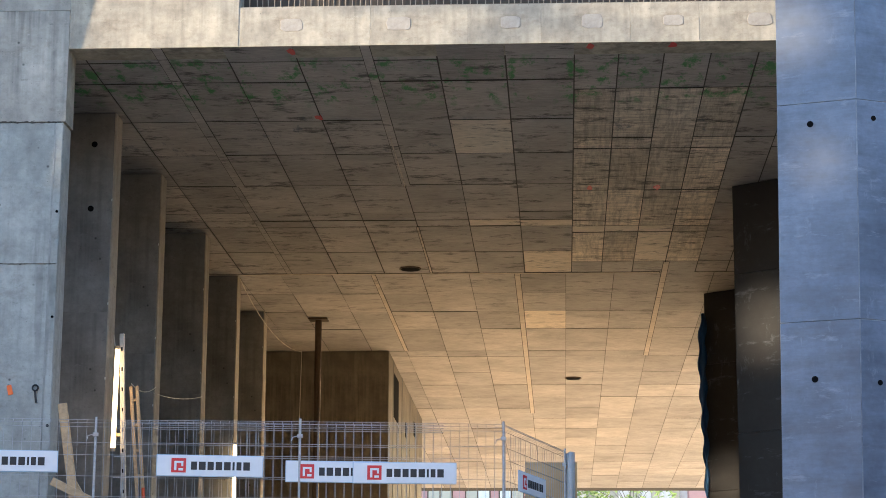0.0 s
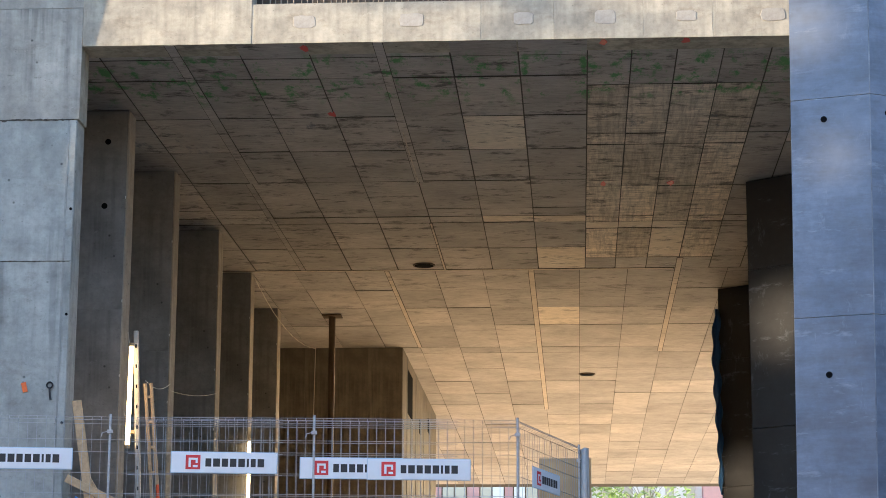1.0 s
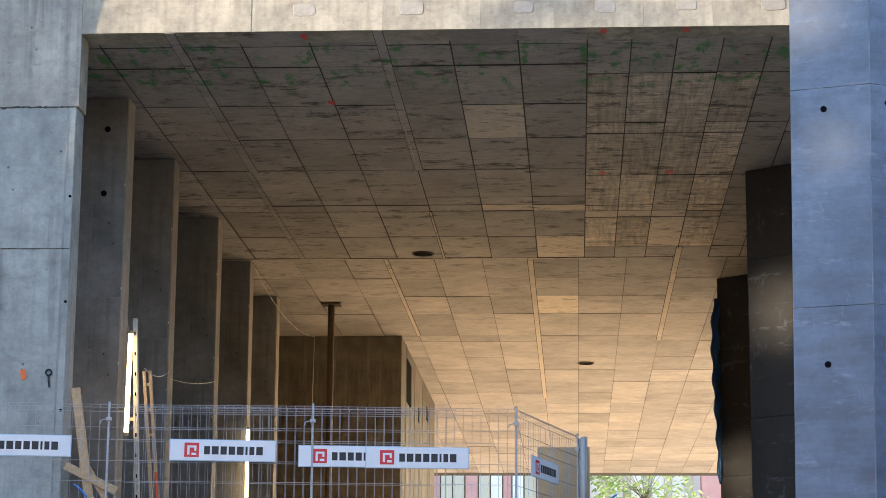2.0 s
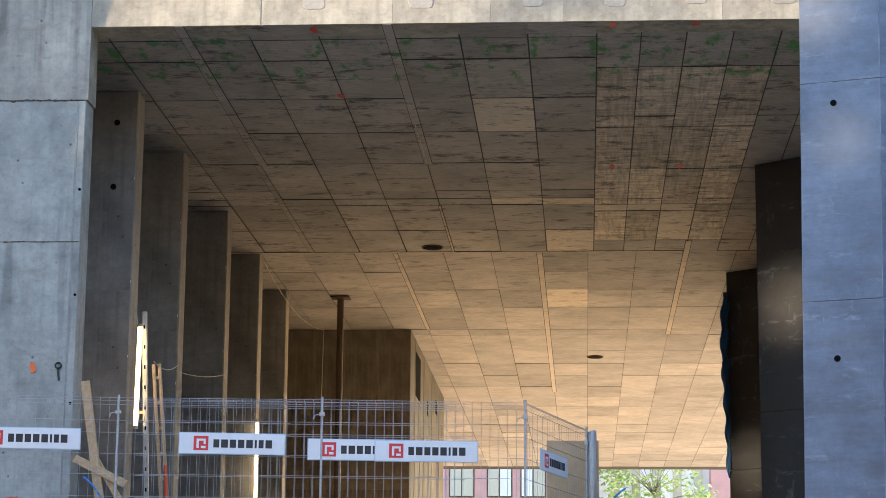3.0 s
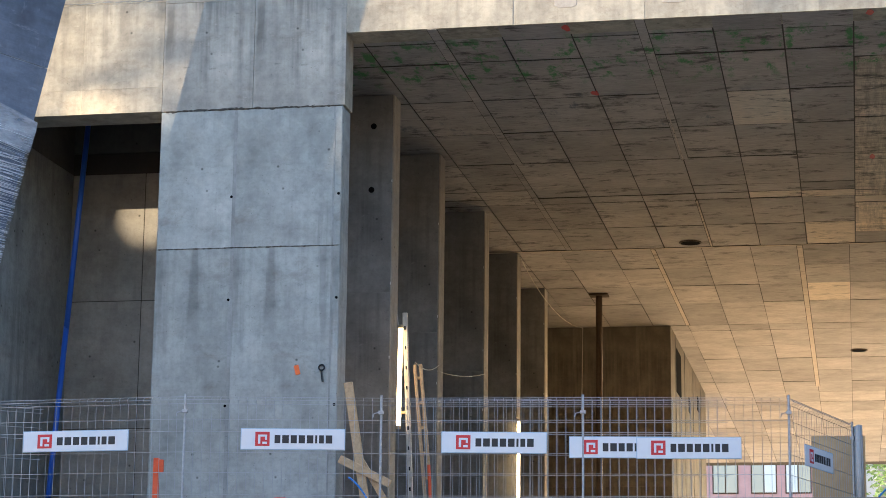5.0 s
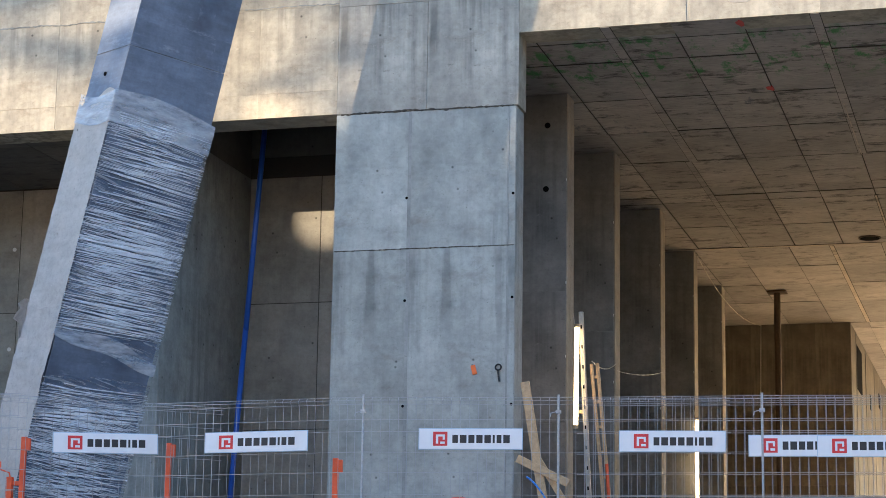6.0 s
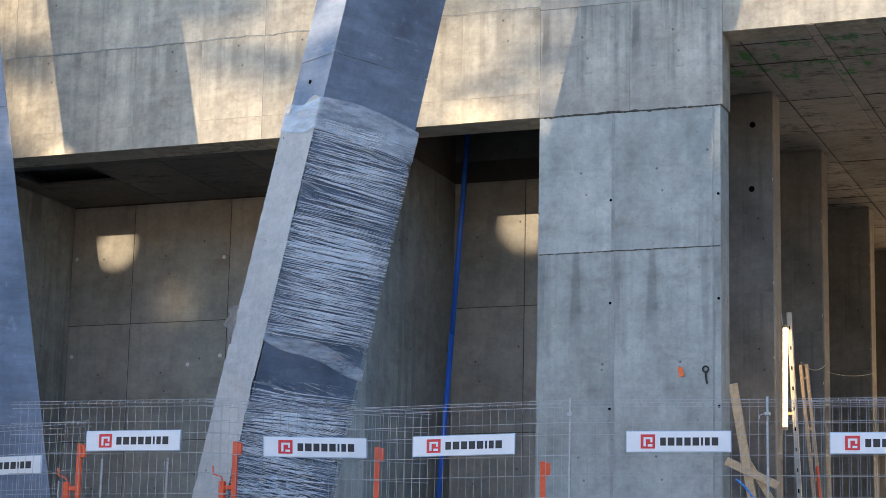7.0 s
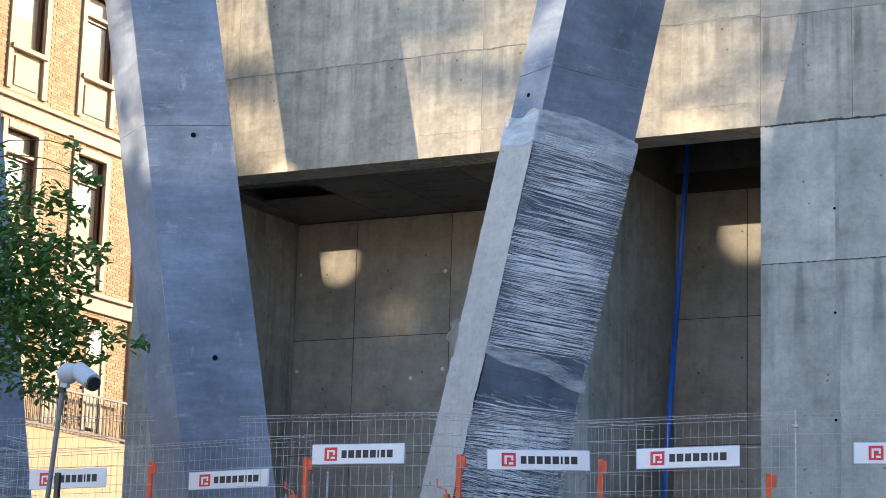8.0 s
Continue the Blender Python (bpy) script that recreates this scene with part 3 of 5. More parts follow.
for y0, y1, z0, z1 in ((82.0, 84.6, 12.9, 14.6), (93.4, 94.6, 13.6, 14.2), (88.5, 89.3, 12.9, 13.5)):
    part("opening", solid(-6.62, -6.575, y0, y1, z0, z1), M_HOLE, core, "dark opening in the wall")
for y0 in (82.0, 86.5, 91.0, 95.5):
    part("batten", solid(-6.6, -6.57, y0 - 0.03, y0 + 0.03, ZT, ZC - 0.01), M_FIN, core)

structure("floor", solid(-14.2, 30.0, YF + 1.5, 170.0, ZT, ZT + 0.05), M_BOUNCE_FLOOR, "pale floor of the passage, out of view, that bounces warm light up", "floor")
# hidden wall added to shut the sun out up to y=84; open beyond
structure("wall_passage_right", solid(9.1, 9.5, YF + 1.0, 84.0, ZT + 0.05, ZC), M_FIN, "raw concrete wall, added out of view to shut sun from the near passage")

# unseen wall added on the right; it keeps the sun off the end column
structure("wall_beyond", solid(9.52, 70.0, YF + 0.3, 60.0, ZT, 24.0), M_FACADE, "plain cast concrete wall, added out of view to keep sun off the right column")

# ceiling of the passage
LEFT_X = [-14.7, -13.2, -11.6, -10.02, -8.46, -7.02, -5.55, -4.08, -2.6, -1.17, 0.28]
LEFT_Y = [42.02, 43.07, 44.59, 47.7, 50.75, 53.9, 57.02, 57.98, 58.76, 62.14, 65.35]
RIGHT_X = [0.28, 1.2, 2.15, 3.12, 4.1, 5.06, 6.5, 8.0, 9.5]
RIGHT_Y = [42.02, 45.33, 49.43, 50.42, 54.66, 58.14, 58.84, 59.64, 63.68, 65.35]
FAR_X = [-14.7, -13.0, -11.5, -10.2, -8.85, -7.24, -5.93, -4.42, -2.92, -1.4, 0.1, 1.6, 3.15, 4.7, 6.3, 7.9, 9.5]
FAR_Y = [65.35, 68.6, 71.8, 75.2, 79.92, 81.22, 85.1] + [88.5 + 3.46 * k for k in range(13)]
bm = bmesh.new()
rng = random.Random(4)


def soffit(xs, ys, pick, joint=1.0):
    for i in range(len(xs) - 1):
        for j in range(len(ys) - 1):
            g, dz = joint * (0.009 + 0.008 * rng.random()), rng.uniform(0, 0.016)
            n0 = len(bm.faces)
            box(bm, xs[i] + g, xs[i + 1] - g, ys[j] + 2.0 * g, ys[j + 1] - 2.0 * g, ZC + dz, ZC + 0.04)
            bm.faces.ensure_lookup_table()
            k = pick(i, j)
            for f in bm.faces[n0:]:
                f.material_index = 3
            bm.faces[n0].material_index = k


soffit(LEFT_X, LEFT_Y, lambda i, j: 5 if (i, j) in ((8, 3), (9, 9), (8, 7), (9, 7)) else 0)
soffit(RIGHT_X, RIGHT_Y, lambda i, j: 5 if (i, j) in ((2, 7), (0, 6), (1, 6), (2, 6)) else 1 if 0 < j < 8 and i < 4 else 0)
soffit(FAR_X, FAR_Y, lambda i, j: 5 if (i, j) in ((9, 2),) else 0, 0.6)
for a, b, c, d in ((-4.1, -4.07, 49.0, 54.0), (-4.11, -4.06, 58.8, 65.3), (-1.49, -1.33, 65.45, 97.0), (3.07, 3.23, 63.8, 81.0), (-5.99, -5.87, 65.45, 79.8), (-14.0, 3.0, 65.28, 65.4)):
    n0 = len(bm.faces)
    box(bm, a, b, c, d, ZC - 0.012, ZC + 0.03)
    bm.faces.ensure_lookup_table()
    for f in bm.faces[n0:]:
        f.material_index = 2
    n0 = len(bm.faces)
    box(bm, a - 0.02, b + 0.02, c - 0.02, d + 0.02, ZC - 0.004, ZC + 0.03)
    bm.faces.ensure_lookup_table()
    for f in bm.faces[n0:]:
        f.material_index = 3
n0 = len(bm.faces)
box(bm, -14.7, 9.5, 42.9, YEND + 2, ZC + 0.04, ZC + 0.84)
bm.faces.ensure_lookup_table()
for f in bm.faces[n0:]:
    f.material_index = 3
for a, b, c, d in ((-8.5, -8.27, 42.03, 53.9), (-8.62, -8.44, 53.95, 65.2), (-4.16, -3.94, 42.03, 53.9), (-11.66, -11.5, 44.6, 58.7)):
    for lift, trim, k in ((0.003, 0.0, 3), (0.009, 0.014, 0)):
        n0 = len(bm.faces)
        box(bm, a + trim, b - trim, c, d, ZC - lift, ZC + 0.03)
        bm.faces.ensure_lookup_table()
        for f in bm.faces[n0:]:
            f.material_index = k
for x, y in ((-5.62, 42.35), (-5.59, 47.4), (0.6, 42.25), (2.29, 42.23), (0.72, 54.36), (2.47, 54.38)):
    n0 = len(bm.faces)
    ring = [(x + rng.uniform(0.05, 0.11) * math.cos(a), y + rng.uniform(0.12, 0.3) * math.sin(a)) for a in [2 * math.pi * k / 9 for k in range(9)]]
    prism(bm, [(p, q, ZC - 0.004) for p, q in ring], [(p, q, ZC + 0.03) for p, q in ring])
    bm.faces.ensure_lookup_table()
    for f in bm.faces[n0:]:
        f.material_index = 4
structure("ceiling", bm, [M_CEIL, M_CEIL_WORN, M_CEIL_PALE, M_JOINT, M_RED, M_CEIL_FRESH], "raw concrete ceiling with formwork joints, smudges and green spray marks", "ceiling")
for x, y in ((-4.69, 64.5), (0.4, 86.6)):
    lamp = thing("ceiling_outlet", (x, y, ZC - 0.02), "round black outlet let into the concrete ceiling", "ceiling outlet", "ceiling outlets")
    bm = bmesh.new()
    cylinder(bm, (0, 0, 0), 0.34, 0.03, n=28)
    part("rim", bm, M_RUST, lamp)
    bm = bmesh.new()
    cylinder(bm, (0, 0, -0.012), 0.29, 0.03, n=28)
    part("hole", bm, M_HOLE, lamp)

# rusty prop under the ceiling
prop = thing("steel_prop", (-8.5, 73.0, ZT), "tall rusty steel prop wedged under the concrete ceiling", "prop")
bm = bmesh.new()
rod(bm, (0, 0, 0), (0, 0, ZC - ZT - 0.06), 0.115, 14)
part("tube", bm, M_RUST, prop, smooth=False)
part("head_plate", solid(-0.33, 0.33, -0.3, 0.3, ZC - ZT - 0.06, ZC - ZT - 0.012, 0.005), M_RUST, prop)
part("base_plate", solid(-0.25, 0.25, -0.25, 0.25, 0, 0.03, 0.005), M_RUST, prop)


# ---------------------------------------------------------------- columns
def outline(near, left, right, k=1.0):
    near, left, right = Vector(near) * k, Vector(left) * k, Vector(right) * k
    return [near, right, left + right - near, left]


class Shaft:
    """A leaning four-sided shaft between two outlines."""

    def __init__(self, low, z0, high, z1, k=1.0):
        self.low, self.z0, self.high, self.z1, self.k = low, z0, high, z1, k

    def level(self, z):
        return EYE + (z - EYE) * self.k

    def at(self, z, grow=0.0):
        u = (z - self.z0) / (self.z1 - self.z0)
        pts = [a.lerp(b, u) for a, b in zip(self.low, self.high)]
        c = sum(pts, Vector((0, 0))) / 4
        return [(*(p + (p - c).normalized() * grow), z) for p in pts]


def slid(shaft, near, right, left, deep):
    """The shaft with each upright edge moved along the line of sight by its own factor, standing on the terrace."""
    low, high = [], []
    for p, q, k in zip(shaft.low, shaft.high, (near, right, near, left)):
        z0, z1 = EYE + (shaft.z0 - EYE) * k, EYE + (shaft.z1 - EYE) * k
        for pts, z in ((low, ZT), (high, 24.0)):
            pts.append((p * k).lerp(q * k, (z - z0) / (z1 - z0)))
    for pts in (low, high):
        pts[2] = pts[0] + ((pts[1] - pts[0]) + (pts[3] - pts[0])) * deep
    return Shaft(low, ZT, high, 24.0, near)


def column(shaft, joints, mat, label, edge=M_WORN):
    """Shaft in lifts, with a fine open joint between one lift and the next."""
    base = shaft.at(shaft.z0)
    e = thing("column", (base[0][0], base[0][1], shaft.z0), label, "column", "columns")
    off = Vector((base[0][0], base[0][1], shaft.z0))
    zs = [shaft.z0, *(shaft.level(z) for z in joints), shaft.z1]
    for a, b in zip(zs, zs[1:]):
        bm = bmesh.new()
        prism(bm, [Vector(p) - off for p in shaft.at(a + 0.003)], [Vector(p) - off for p in shaft.at(b - 0.003)])
        bevel(bm, 0.012, 2)
        for f in bm.faces:
            f.material_index = 1 if f.calc_area() < 0.25 else 0
        part("lift", bm, [mat, edge], e)
    bm = bmesh.new()
    prism(bm, [Vector(p) - off for p in shaft.at(zs[0], -0.06)], [Vector(p) - off for p in shaft.at(zs[-1], -0.06)])
    part("core", bm, M_JOINT, e)
    return e, off


def on_face(shaft, i, u, z, out=0.002):
    """A place on side i of the shaft, and the side's turn about z."""
    p = shaft.at(shaft.level(z))
    a, b = Vector(p[i]), Vector(p[(i + 1) % 4])
    d = b - a
    nrm = Vector((d.y, -d.x, 0)).normalized()
    q = a.lerp(b, u) + nrm * out
    return q, math.degrees(math.atan2(d.y, d.x))


WRAP = Shaft(outline((-18.98, 37.2), (-20.08, 37.97), (-17.38, 38.45), 1.035), 4.5, outline((-14.8, 37.2), (-15.86, 37.95), (-13.22, 38.42), 1.035), 24.0)
BARE = Shaft(outline((-24.8, 37.2), (-26.14, 38.05), (-23.12, 38.02), 1.0645), 4.5, outline((-28.45, 37.2), (-29.65, 38.05), (-26.69, 38.04), 1.0645), 24.0)
RIGHT = Shaft(outline((5.12, 37.2), (3.82, 37.95), (6.3, 38.9), 1.035), 4.5, outline((5.47, 37.2), (4.08, 37.95), (6.62, 38.9), 1.035), 24.0)
FARL = Shaft([Vector(p) for p in ((-30.4, 37.3), (-29.45, 38.0), (-30.6, 39.4), (-31.6, 38.6))], 4.5, [Vector(p) for p in ((-33.3, 37.3), (-32.3, 38.0), (-33.4, 39.4), (-34.4, 38.6))], 20.0)

WRAP, BARE = slid(WRAP, 0.9933, 1.0219, 0.9876, 0.62), slid(BARE, 0.986, 0.9835, 0.986, 1.0)
RIGHT, FARL = slid(RIGHT, 1.0, 0.967, 0.9914, 2.0), slid(FARL, 1.04, 1.04, 1.04, 1.0)
wrapped, woff = column(WRAP, [14.24, 18.9], M_DARK, "leaning dark concrete column wrapped in clear stretch film")
bare, boff = column(BARE, [14.27, 19.0], M_DARK, "leaning blue-grey coated concrete column with tie holes")
right_col, roff = column(RIGHT, [8.65, 12.79, 17.0], M_DARK, "tall blue-grey coated concrete column with scuffs and tie holes")
far_col, foff = column(FARL, [10.0], M_DARK, "dark concrete column loosely wrapped in film at its foot")
for shaft, e, off, i, u, z, r in ((BARE, bare, boff, 0, 0.55, 14.04, 0.06), (BARE, bare, boff, 0, 0.5, 8.77, 0.06), (WRAP, wrapped, woff, 3, 0.45, 13.75, 0.045), (WRAP, wrapped, woff, 3, 0.6, 8.9, 0.05),
                                 (RIGHT, right_col, roff, 3, 0.42, 12.38, 0.06), (RIGHT, right_col, roff, 3, 0.43, 7.58, 0.06), (RIGHT, right_col, roff, 0, 0.33, 12.45, 0.05), (RIGHT, right_col, roff, 0, 0.36, 7.5, 0.05)):
    q, turn = on_face(shaft, i, u, z)
    bm = bmesh.new()
    cylinder(bm, (0, 0, 0), r, 0.02, "y", 16)
    ob = part("tie_hole", bm, M_HOLE, e, "dark round tie hole")
    ob.matrix_local = Matrix.Translation(q - off) @ pose(0, 0, 0, 0, 0, turn)

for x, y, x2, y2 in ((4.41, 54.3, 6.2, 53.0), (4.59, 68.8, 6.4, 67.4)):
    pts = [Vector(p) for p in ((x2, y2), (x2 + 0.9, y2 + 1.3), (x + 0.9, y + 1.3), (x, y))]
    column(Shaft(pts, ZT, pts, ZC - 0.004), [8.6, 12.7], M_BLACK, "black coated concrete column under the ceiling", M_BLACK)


def wrap(shaft, off, parent, sides, z0, z1, grow, mat, name, label, slant=0.0, rough=0.02, scallop=0.0, nu=26, nz=60, seed=0):
    """A sheet wound round some sides of the shaft, with an uneven hem."""
    bm = bmesh.new()
    rows = []
    cols = [(s, k / nu) for s in sides for k in range(nu)] + [(sides[-1], 1.0)]
    total = len(cols)
    for j in range(nz + 1):
        row = []
        for c, (s, u) in enumerate(cols):
            w = c / (total - 1)
            lo = z0 - slant * w + scallop * math.sin(w * 9 + seed) * 0.5
            hi = z1 - slant * w + scallop * math.sin(w * 7 + 1 + seed)
            z = shaft.level(lo + (hi - lo) * j / nz)
            p = shaft.at(z, grow)
            a, b = Vector(p[s]), Vector(p[(s + 1) % 4])
            d = b - a
            nrm = Vector((d.y, -d.x, 0)).normalized()
            q = a.lerp(b, u)
            v = noise.fractal(Vector((q.x * 1.4, q.y * 1.4, q.z * 5 + q.x * 1.5 + seed)), 0.9, 2.1, 3)
            row.append(bm.verts.new(q + nrm * (rough * v) - off))
        rows.append(row)
    for j in range(nz):
        for c in range(total - 1):
            bm.faces.new((rows[j][c], rows[j][c + 1], rows[j + 1][c + 1], rows[j + 1][c]))
    return part(name, bm, mat, parent, label, smooth=True)


wrap(WRAP, woff, wrapped, [0, 1], 8.35, 13.25, 0.075, M_FILM, "film", "clear stretch film in taut glossy folds", slant=1.0, rough=0.015, scallop=0.08)
wrap(WRAP, woff, wrapped, [3, 0], 12.75, 13.4, 0.10, M_MILKY, "film_collar", "loose milky film collar", slant=0.25, rough=0.02, scallop=0.1, nz=14, seed=2)
wrap(WRAP, woff, wrapped, [0], 8.3, 8.6, 0.09, M_MILKY, "film_hem", "loose milky film hem", slant=0.5, rough=0.02, scallop=0.08, nz=10, seed=3)
wrap(WRAP, woff, wrapped, [0, 1], 4.7, 7.5, 0.075, M_FILM, "film", "clear stretch film in loose folds", slant=-0.2, rough=0.06, scallop=0.05, seed=5)
wrap(WRAP, woff, wrapped, [3], 8.5, 13.15, 0.07, M_FLEECE, "fleece", "pale grey fleece sheet under the film", slant=-0.15, rough=0.012, scallop=0.12, seed=8)
wrap(WRAP, woff, wrapped, [3], 4.6, 8.98, 0.085, M_FLEECE, "fleece", "crumpled grey fleece sheet", rough=0.022, scallop=0.1, seed=13)
wrap(FARL, foff, far_col, [3, 0], 4.6, 7.0, 0.08, M_FILM, "film", "loose clear film", rough=0.08, scallop=0.15, seed=17)

def film_folds(shaft, off, parent, side, z0, z1, count, slopes, seed, label):
    """Taut creases of stretch film: narrow ridges that run from edge to edge in sheaves, each sheaf at a slope of its own."""
    rf = random.Random(seed)
    bm = bmesh.new()
    done = 0
    while done < count:
        mid, slope, sheaf = rf.uniform(z0, z1), rf.choice(slopes) + rf.gauss(0, 0.035), rf.randint(4, 11)
        a0 = 0.0 if rf.random() < 0.6 else rf.uniform(0.0, 0.55)
        a1 = 1.0 if rf.random() < 0.6 else rf.uniform(max(0.45, a0 + 0.2), 1.0)
        for k in range(sheaf):
            z, tilt = mid + (k - sheaf / 2) * rf.uniform(0.035, 0.085), slope + rf.gauss(0, 0.02)
            u0, u1 = max(0.0, a0 + rf.uniform(-0.1, 0.1)), min(1.0, a1 + rf.uniform(-0.1, 0.1))
            wide = rf.choice((0.005, 0.006, 0.008, 0.012))
            prev = None
            for i in range(9):
                u = u0 + (u1 - u0) * i / 8
                zz = z - tilt * u + 0.012 * noise.noise(Vector((u * 3.0, z * 4.0, seed)))
                if not z0 - 0.1 < zz < z1 + 0.05:
                    prev = None
                    continue
                p = shaft.at(shaft.level(zz), 0.085)
                a, b = Vector(p[side]), Vector(p[(side + 1) % 4])
                nrm = Vector(((b - a).y, -(b - a).x, 0)).normalized()
                q = a.lerp(b, u) - off
                w = wide * (0.35 + 0.65 * math.sin(math.pi * (0.08 + 0.84 * i / 8))) * rf.uniform(0.75, 1.2)
                row = [bm.verts.new(q + Vector((0, 0, -w))), bm.verts.new(q + nrm * w * 1.1), bm.verts.new(q + Vector((0, 0, w)))]
                if prev:
                    for m in range(2):
                        bm.faces.new((prev[m], row[m], row[m + 1], prev[m + 1]))
                prev = row
            done += 1
    return tagged(part("film_folds", bm, M_FOLD, parent, label), kind="stuff")


film_folds(WRAP, woff, wrapped, 0, 8.55, 12.85, 340, (-0.03, 0.0, 0.05, 0.1, 0.25), 5, "taut shiny creases of stretch film")
film_folds(WRAP, woff, wrapped, 0, 4.8, 7.35, 230, (-0.1, 0.0, 0.12, 0.45), 9, "loose shiny creases of stretch film")

# torn end of the sheet where two wraps meet
bm = bmesh.new()
corner = Vector(WRAP.at(WRAP.level(8.75), 0.09)[3]) - woff
rows = []
for j in range(9):
    w = 0.23 * math.sin(math.pi * min(1.0, (j + 1.5) / 9)) * (0.8 + 0.35 * math.sin(j * 2.1))
    rows.append([bm.verts.new(corner + Vector((0.19 * (0.4 - 0.1 * j) + 0.04 - w * k / 4, 0.03 * math.sin(k * 2.2 + j) - 0.02 * k, 0.4 - 0.1 * j))) for k in range(5)])
for j in range(8):
    for k in range(4):
        bm.faces.new((rows[j][k], rows[j + 1][k], rows[j + 1][k + 1], rows[j][k + 1]))
bmesh.ops.solidify(bm, geom=bm.faces[:], thickness=0.006)
part("torn_flap", bm, M_FLEECE, wrapped, "torn flap of grey sheet standing off the edge", smooth=True)

# sheet hanging beside the far black column
bm = bmesh.new()
rows = []
for j in range(31):
    z = 14.35 - j * 0.2
    w = 0.16 + 0.16 * math.sin(min(1, j / 8) * 1.6) - 0.007 * j
    rows.append([bm.verts.new((4.62 - w * (1 - k / 5) + 0.04 * math.sin(j * 1.3 + k), 68.6 - 0.12 * math.sin(k * 1.5 + j * 0.35), z)) for k in range(6)])
for j in range(30):
    for k in range(5):
        bm.faces.new((rows[j][k], rows[j][k + 1], rows[j + 1][k + 1], rows[j + 1][k]))
bmesh.ops.solidify(bm, geom=bm.faces[:], thickness=0.02)
tagged(link_mesh("hanging_sheet", bm, M_BLUECLOTH, smooth=True), "dark blue plastic sheet hanging down beside the black column", "sheet")

# ---------------------------------------------------------------- fence
FH = 2.0
_fence = {}


BARS = ((2.0, 0.0), (1.94, -0.075), (1.88, 0.0), (1.61, 0.0), (1.40, 0.0), (1.04, 0.0), (0.69, 0.0), (0.31, 0.0), (0.1, 0.0))


def fence_panel(a, b, posts=(True, True), foot=ZT, tall=FH):
    """Welded mesh with a folded top; a round post at those ends that have one."""
    a, b = Vector(a), Vector(b)
    d = b - a
    L = round(d.length, 2)
    label = "galvanised steel mesh site fence panel with folded top" if any(posts) else "galvanised mesh fence panel with bare wire ends"
    e = thing("site_fence", (a.x, a.y, foot), label, "fence", "site fence panels", turn=math.degrees(math.atan2(d.y, d.x)))

    def piece(name, key, build, at):
        if key not in _fence:
            bm = bmesh.new()
            build(bm)
            o = part(name, bm, M_STEEL, e)
            _fence[key] = o.data
        else:
            o = new(name, _fence[key])
            o.parent = e
        o.location = at
        return o

    def upright(bm):
        rod(bm, (0, 0, 0.06), (0, 0, 1.88), 0.0036, 4)
        rod(bm, (0, 0, 1.88), (0, -0.075, 1.94), 0.0036, 4)
        rod(bm, (0, -0.075, 1.94), (0, 0, tall), 0.0036, 4)

    def clamp(bm):
        box(bm, -0.045, 0.045, -0.04, 0.035, 1.72, 1.78)
        rod(bm, (-0.03, -0.035, 1.75), (-0.13, -0.05, 1.72), 0.008, 5)
        rod(bm, (-0.13, -0.05, 1.72), (-0.14, -0.05, 1.66), 0.008, 5)

    for x, there in zip((0.0, L), posts):
        if there:
            piece("post", "post", lambda bm: rod(bm, (0, 0, 0), (0, 0, tall + 0.05), 0.021, 10), (x, 0, 0))
            piece("clamp", "clamp", clamp, (x, 0, 0))
    k = int(L / 0.15)
    for i in range(1, k):
        piece("upright_wire", "wire", upright, (L * i / k, 0.008, 0))
    for z, y in BARS:
        piece("cross_wire", ("bar", L), lambda bm: rod(bm, (-0.02, 0, 0), (L + 0.02, 0, 0), 0.0048, 5), (0, y, z))
    return e


POSTED, BARE_ENDS, END_POST = (True, True), (False, False), (False, True)
FENCE = [((-4.51, 36.3), (-1.04, 36.73), POSTED), ((-7.99, 36.02), (-4.51, 36.3), POSTED), ((-11.35, 35.45), (-7.99, 36.02), POSTED), ((-15.75, 35.75), (-11.35, 35.45), END_POST),
         ((-17.75, 34.0), (-14.4, 36.5), BARE_ENDS), ((-21.5, 33.65), (-17.25, 34.02), BARE_ENDS), ((-26.4, 37.35), (-21.5, 36.45), BARE_ENDS), ((-31.4, 38.2), (-26.3, 37.4), BARE_ENDS),
         ((-26.45, 32.84), (-22.95, 32.93), BARE_ENDS), ((-30.0, 32.8), (-26.5, 32.86), BARE_ENDS), ((-1.04, 36.73), (0.02, 40.6), END_POST)]
for a, b, posts in FENCE:
    fence_panel(a, b, posts)
# panel overlapping the joint of two others
fence_panel((-5.6, 36.5), (-2.1, 36.86), BARE_ENDS)
fence_panel((-7.7, 36.28), (-5.1, 36.5), BARE_ENDS)

FONT_BARS = [0.62, 0.72, 0.66, 0.68, 0.70, 0.22, 0.52, 0.70]


